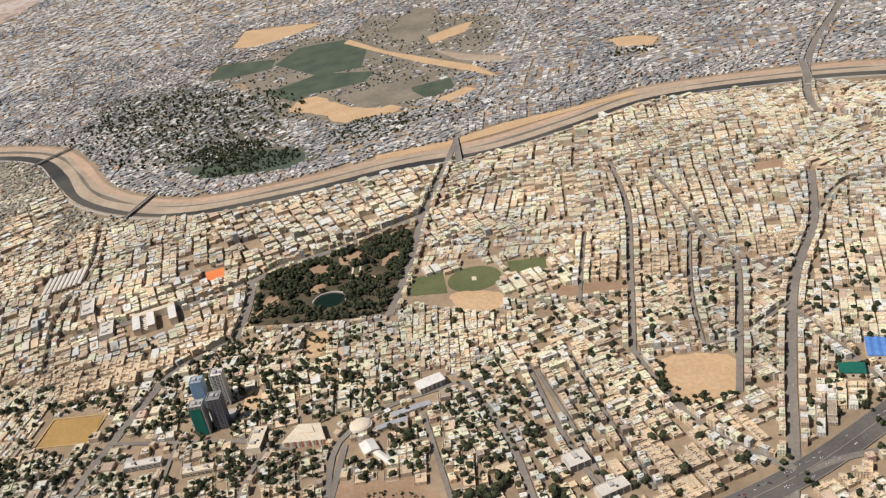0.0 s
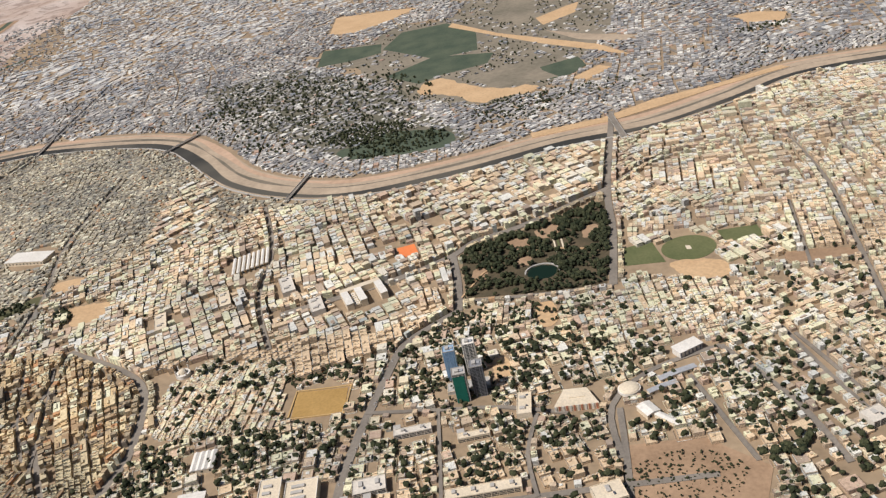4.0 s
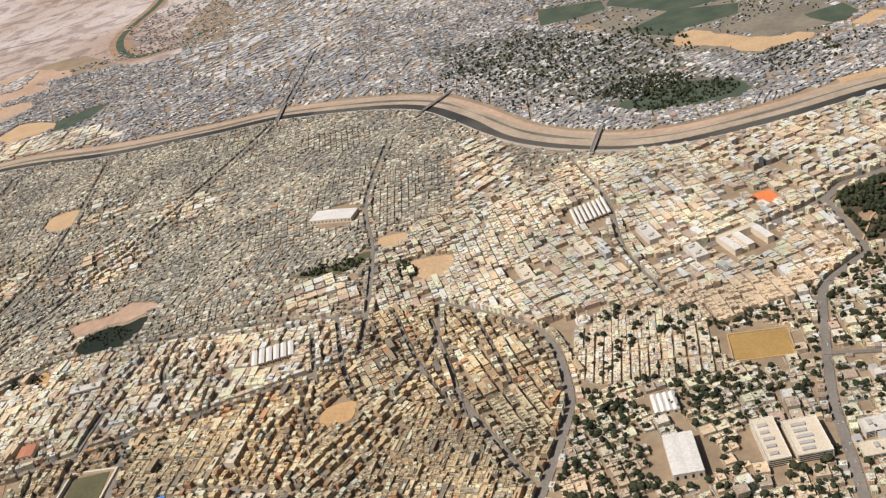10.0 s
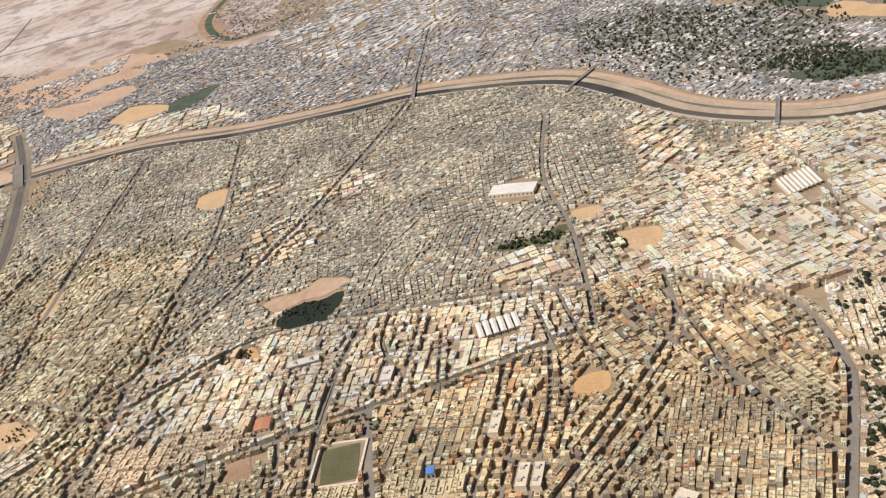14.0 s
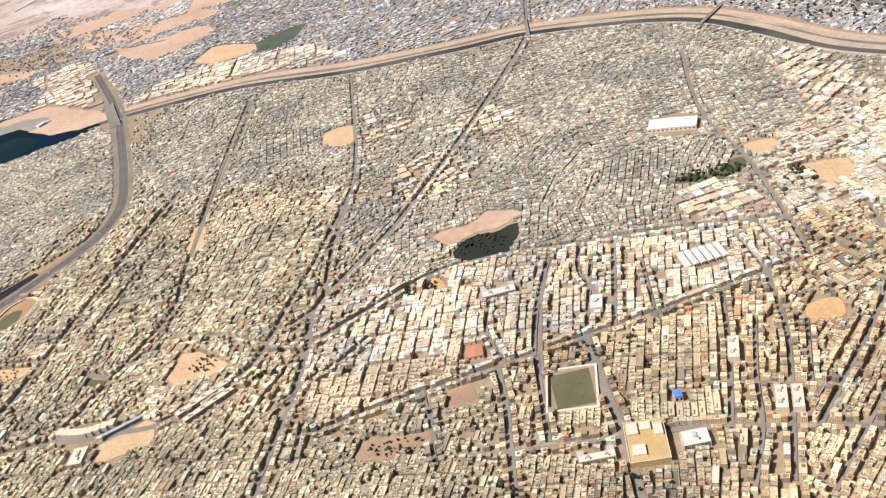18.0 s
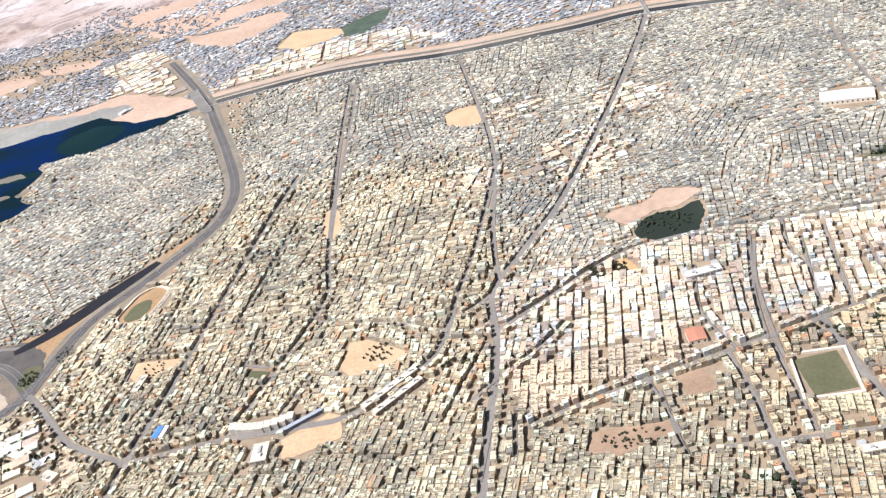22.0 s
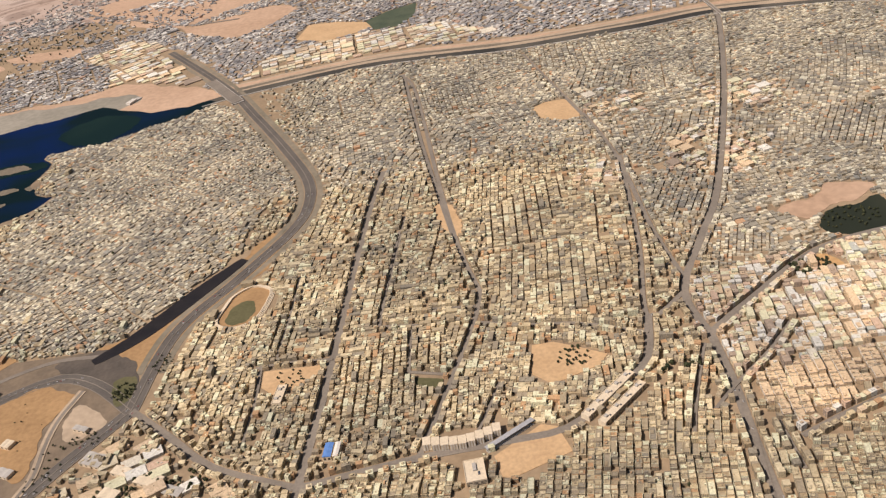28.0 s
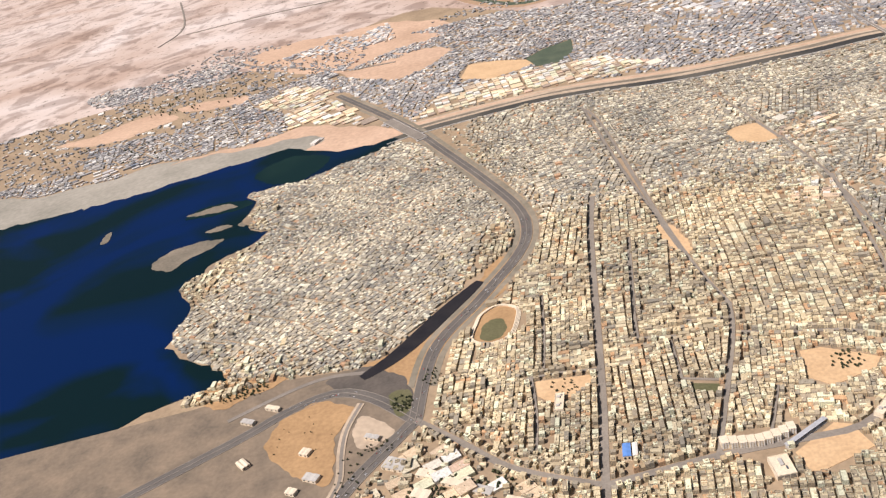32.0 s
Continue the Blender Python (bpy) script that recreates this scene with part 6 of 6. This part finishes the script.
hall("striped_shed", -276.5, 317, 3, 11, 12.5, 2.2, WHITE_ROOF, "workshop with four white roof ridges", 4, 0.8, category="workshop")
for cx, cy, ww, dd in ((-239.5, 282, 9.5, 25), (-225.5, 280.5, 14, 21)):
    c = thing("office_block", cx, cy, 3, "large pale office block with rooftop plant", "office block")
    part("body", block(-ww / 2, ww / 2, -dd / 2, dd / 2, -0.2, 4.2), CREAM, c)
    part("parapet", ring(-ww / 2 - 0.05, ww / 2 + 0.05, -dd / 2 - 0.05, dd / 2 + 0.05, 4.2, 4.6, 0.25), WHITE_ROOF, c)
    for k in range(5):
        part("roof_plant", block(-ww * 0.3, ww * (0.05 + 0.05 * (k % 3)), -dd * 0.4 + k * dd * 0.17, -dd * 0.4 + k * dd * 0.17 + 1.6, 4.2, 4.9), CONCRETE, c)
    for k in range(4):
        part("window_band", block(-ww * 0.46, ww * 0.46, -dd / 2 - 0.05, -dd / 2 + 0.05, 0.5 + k * 0.95, 0.95 + k * 0.95), DARK_GLASS, c)
ms = thing("mosque", -307, 394, 0, "round white mosque with a dome", "mosque")
part("drum", prism(oval(0, 0, 4, 4, 24), -0.2, 2.0), WHITE_ROOF, ms)
bm = bmesh.new()
bmesh.ops.create_uvsphere(bm, u_segments=20, v_segments=10, radius=2.4)
for v in bm.verts:
    v.co.z = 2.0 + max(v.co.z, -0.1)
part("dome", bm, CREAM, ms)
for k in range(4):
    a = k * 1.57 + 0.78
    part("minaret", prism(oval(3.8 * math.cos(a), 3.8 * math.sin(a), 0.35, 0.35, 8), -0.2, 5.0), WHITE_ROOF, ms)
# curved-front building with ribs, long field with its stand
cv = thing("curved_block", -841, 343, 0, "white apartment block with a ribbed curved front", "apartment block")
for k in range(9):
    f = k / 8 - 0.5
    xx, yy = f * 32, 10 * (abs(f) ** 1.6) * (1.3 if f > 0 else 0.9)
    part("bay", block(xx - 1.85, xx + 1.85, yy, yy + 5, -0.2, 3.5), CREAM, cv)
    for q in (-1.1, 0.1, 1.3):
        part("rib", block(xx + q - 0.3, xx + q + 0.3, yy - 0.3, yy, -0.2, 3.6), WHITE_ROOF, cv)
    part("roof_slab", block(xx - 1.9, xx + 1.9, yy - 0.2, yy + 5.1, 3.5, 3.7), CREAM, cv)
sd = thing("field_stand", -818.5, 343.5, 31, "long low spectator stand beside the field", "stand")
for k in range(4):
    part("tier", block(-13, 13, 0.6 + k * 0.6, 1.2 + k * 0.6, -0.2, 0.4 + k * 0.35), CONCRETE, sd)
part("stand_roof", block(-13.3, 13.3, 0.8, 3.4, 2.3, 2.45), GREY_ROOF, sd)
for k in range(7):
    part("post", block(-12.6 + k * 4.1, -12.4 + k * 4.1, 2.9, 3.1, -0.2, 2.3), CONCRETE, sd)
hall("painted_store", -902.5, 354.5, -8, 4, 9, 3.0, BLUE_ROOF, "narrow building with a blue and white roof", 1, 0.4, category="store")
hall("painted_store", -898.5, 354, -8, 2.5, 9, 3.0, WHITE_ROOF, "narrow building with a white roof", 1, 0.4, category="store")
hall("warehouse", -474, 583, -14, 34, 15, 3.0, WHITE_ROOF, "long bright white warehouse roof", 1, 0.6, category="warehouse")
hall("orange_hall", -614, 361, 5, 9, 10, 2.4, RED_ROOF, "orange-brown pitched roof over a hall", 1, 0.5)
ob = thing("orange_building", -533, 275.5, 1, "large ochre-roofed building round a yard", "building")
part("body", block(-9, 9, -12.5, 12.5, -0.2, 3.6), YELLOW_WALL, ob)
part("parapet", ring(-9.1, 9.1, -12.6, 12.6, 3.6, 4.0, 0.3), CREAM, ob)
for a, b2, c2, d2 in ((-8, -3, 4, 11), (-2, 3, 6, 11), (4, 8, 2, 9), (-7, -1, -9, -3)):
    part("roof_room", block(a, b2, c2, d2, 3.6, 4.8), CREAM, ob)
gw = thing("pitch_wall", -564, 321, -2, "pale low wall and stands round the pitch", "wall")
part("wall_run", ring(-13, 13, -16, 16, -0.2, 1.2, 1.2), CREAM, gw)
part("stand", block(-13, -11.9, -12, 12, 1.2, 2.0), CREAM, gw)
fp = thing("pitch_border", -227, 350, -4, "yellow border wall round the football pitch", "wall")
part("wall_run", ring(-14.2, 14.2, -11.0, 11.0, -0.2, 0.55, 0.7), YELLOW_WALL, fp)
st = thing("stadium", -960, 493, 0, "cream terraced stadium bowl round its field", "stadium")
loop = [(x + 960, y - 493) for x, y in STADIUM]
loop += loop[:1]
for k in range(4):
    part("terrace", strip(loop, 0.7, -0.2, 1.3 - k * 0.3, -1.2 + k * 0.7), CREAM, st)
for k, (x, y, w2, d2) in enumerate(((-1020, 378, 13, 8), (-1003, 366, 11, 5), (-988, 357, 14, 7), (-975, 347, 11, 5), (-1006, 352, 10, 6), (-1072, 402, 6, 5), (-1066, 380, 9, 5), (-1108, 402, 5, 8), (-960, 335, 10, 6), (-1112, 440, 9, 3.5), (-1098, 449, 10, 3), (-1076, 372, 6, 4), (-1034, 404, 9, 3))):
    hall("warehouse", x, y, -28 if k != 7 else 40, w2, d2, 1.9, CREAM if k % 3 else CONCRETE, "cream-roofed depot warehouse by the highway", 2, 0.5, category="warehouse")


# ---- bridges ----
def bridge(a, b, width, label):
    a, b = Vector(a), Vector(b)
    mid, l = (a + b) / 2, (b - a).length
    t = thing("bridge", mid.x, mid.y, math.degrees(math.atan2((b - a).y, (b - a).x)), label, "bridge", "river bridges")
    h = l / 2
    deck = part("deck", block(-h, h, -width / 2, width / 2, 1.0, 1.5), ASPHALT, t)
    for s in (-1, 1):
        part("rail", block(-h, h, s * width / 2 - 0.12, s * width / 2 + 0.12, 1.5, 1.9), CONCRETE, deck)
        part("abutment", block(s * h - 1.5, s * h + 1.5, -width / 2 - 0.3, width / 2 + 0.3, -0.3, 0.98), CONCRETE, t)
    for k in range(1, 5):
        part("pier", block(-h + l * k / 5 - 0.5, -h + l * k / 5 + 0.5, -width / 2 + 0.3, width / 2 - 0.3, -0.3, 1.0), CONCRETE, t)


bridge((-272, 650), (-284, 604), 2.8, "concrete road bridge over the sandy river")
bridge((-394, 806), (-424, 762), 2.8, "concrete road bridge at the river bend")
bridge((-574.5, 880), (-572, 824), 3.2, "long concrete road bridge over the river")
bridge((-42.5, 652), (-39.5, 604), 4, "concrete bridge leading to the park road")
bridge((222, 690), (211, 640), 5.5, "wide highway bridge over the river")
bridge((-1046, 908), (-1010, 838), 11, "broad highway bridge at the river mouth")

# ---- vehicles ----
CAR_PAINTS = [surface(n, c, tuple(min(1, v * 1.1) for v in c), 0.5, 4, 0.35, 0.02) for n, c in (("white_paint", (0.75, 0.75, 0.74)), ("silver_paint", (0.5, 0.5, 0.5)), ("dark_paint", (0.08, 0.08, 0.09)), ("red_paint", (0.45, 0.06, 0.05)))]
RUBBER = surface("tyre_rubber", (0.02, 0.02, 0.02), (0.04, 0.04, 0.04), 1, 5)
car_models = []
for paint, word in zip(CAR_PAINTS, ("white", "silver", "black", "red")):
    c = thing("car", 0, 0, 0, word + " car driving on the asphalt road", "car", "cars on the roads")
    part("body", block(-0.52, 0.52, -0.21, 0.21, 0.07, 0.22), paint, c)
    bm = block(-0.30, 0.24, -0.18, 0.18, 0.22, 0.34)
    for v in bm.verts:
        if v.co.z > 0.3:
            v.co.x *= 0.75
    part("cabin", bm, DARK_GLASS, c, "dark tinted cabin glass")
    for sx in (-0.32, 0.32):
        for sy in (-0.19, 0.19):
            bm = bmesh.new()
            bmesh.ops.create_cone(bm, cap_ends=True, segments=8, radius1=0.08, radius2=0.08, depth=0.06, matrix=Matrix.Translation((sx, sy, 0.08)) @ Matrix.Rotation(math.pi / 2, 4, "X"))
            part("wheel", bm, RUBBER, c)
    car_models.append(c)
traffic = random.Random(4)
placed = 0
for index, count in ((39, 90), (38, 30), (0, 60), (1, 50), (2, 20), (30, 24), (10, 12), (11, 10)):
    line = smooth(ROADS[index][2], 4)
    width = ROADS[index][0]
    line = [p for p in line if -1090 < p[0] < 230 and p[1] < 640]
    for _ in range(count):
        k = traffic.randrange(len(line) - 1)
        (ax, ay), (bx, by) = line[k], line[k + 1]
        f, side = traffic.random(), traffic.choice((-1, 1))
        l = math.hypot(bx - ax, by - ay)
        o = side * traffic.uniform(0.12, 0.42) * width
        x, y = ax + (bx - ax) * f - (by - ay) / l * o, ay + (by - ay) * f + (bx - ax) / l * o
        model = traffic.choices(range(4), (6, 2, 2, 1))[0]
        z = 0.22 + 0.006 * index + 0.0
        m = pose(x, y, z, 0, 0, math.degrees(math.atan2(by - ay, bx - ax)) + (180 if side > 0 else 0))
        if placed < 4:
            car_models[placed].matrix_basis = m
        else:
            copy_thing(car_models[model], m)
        placed += 1
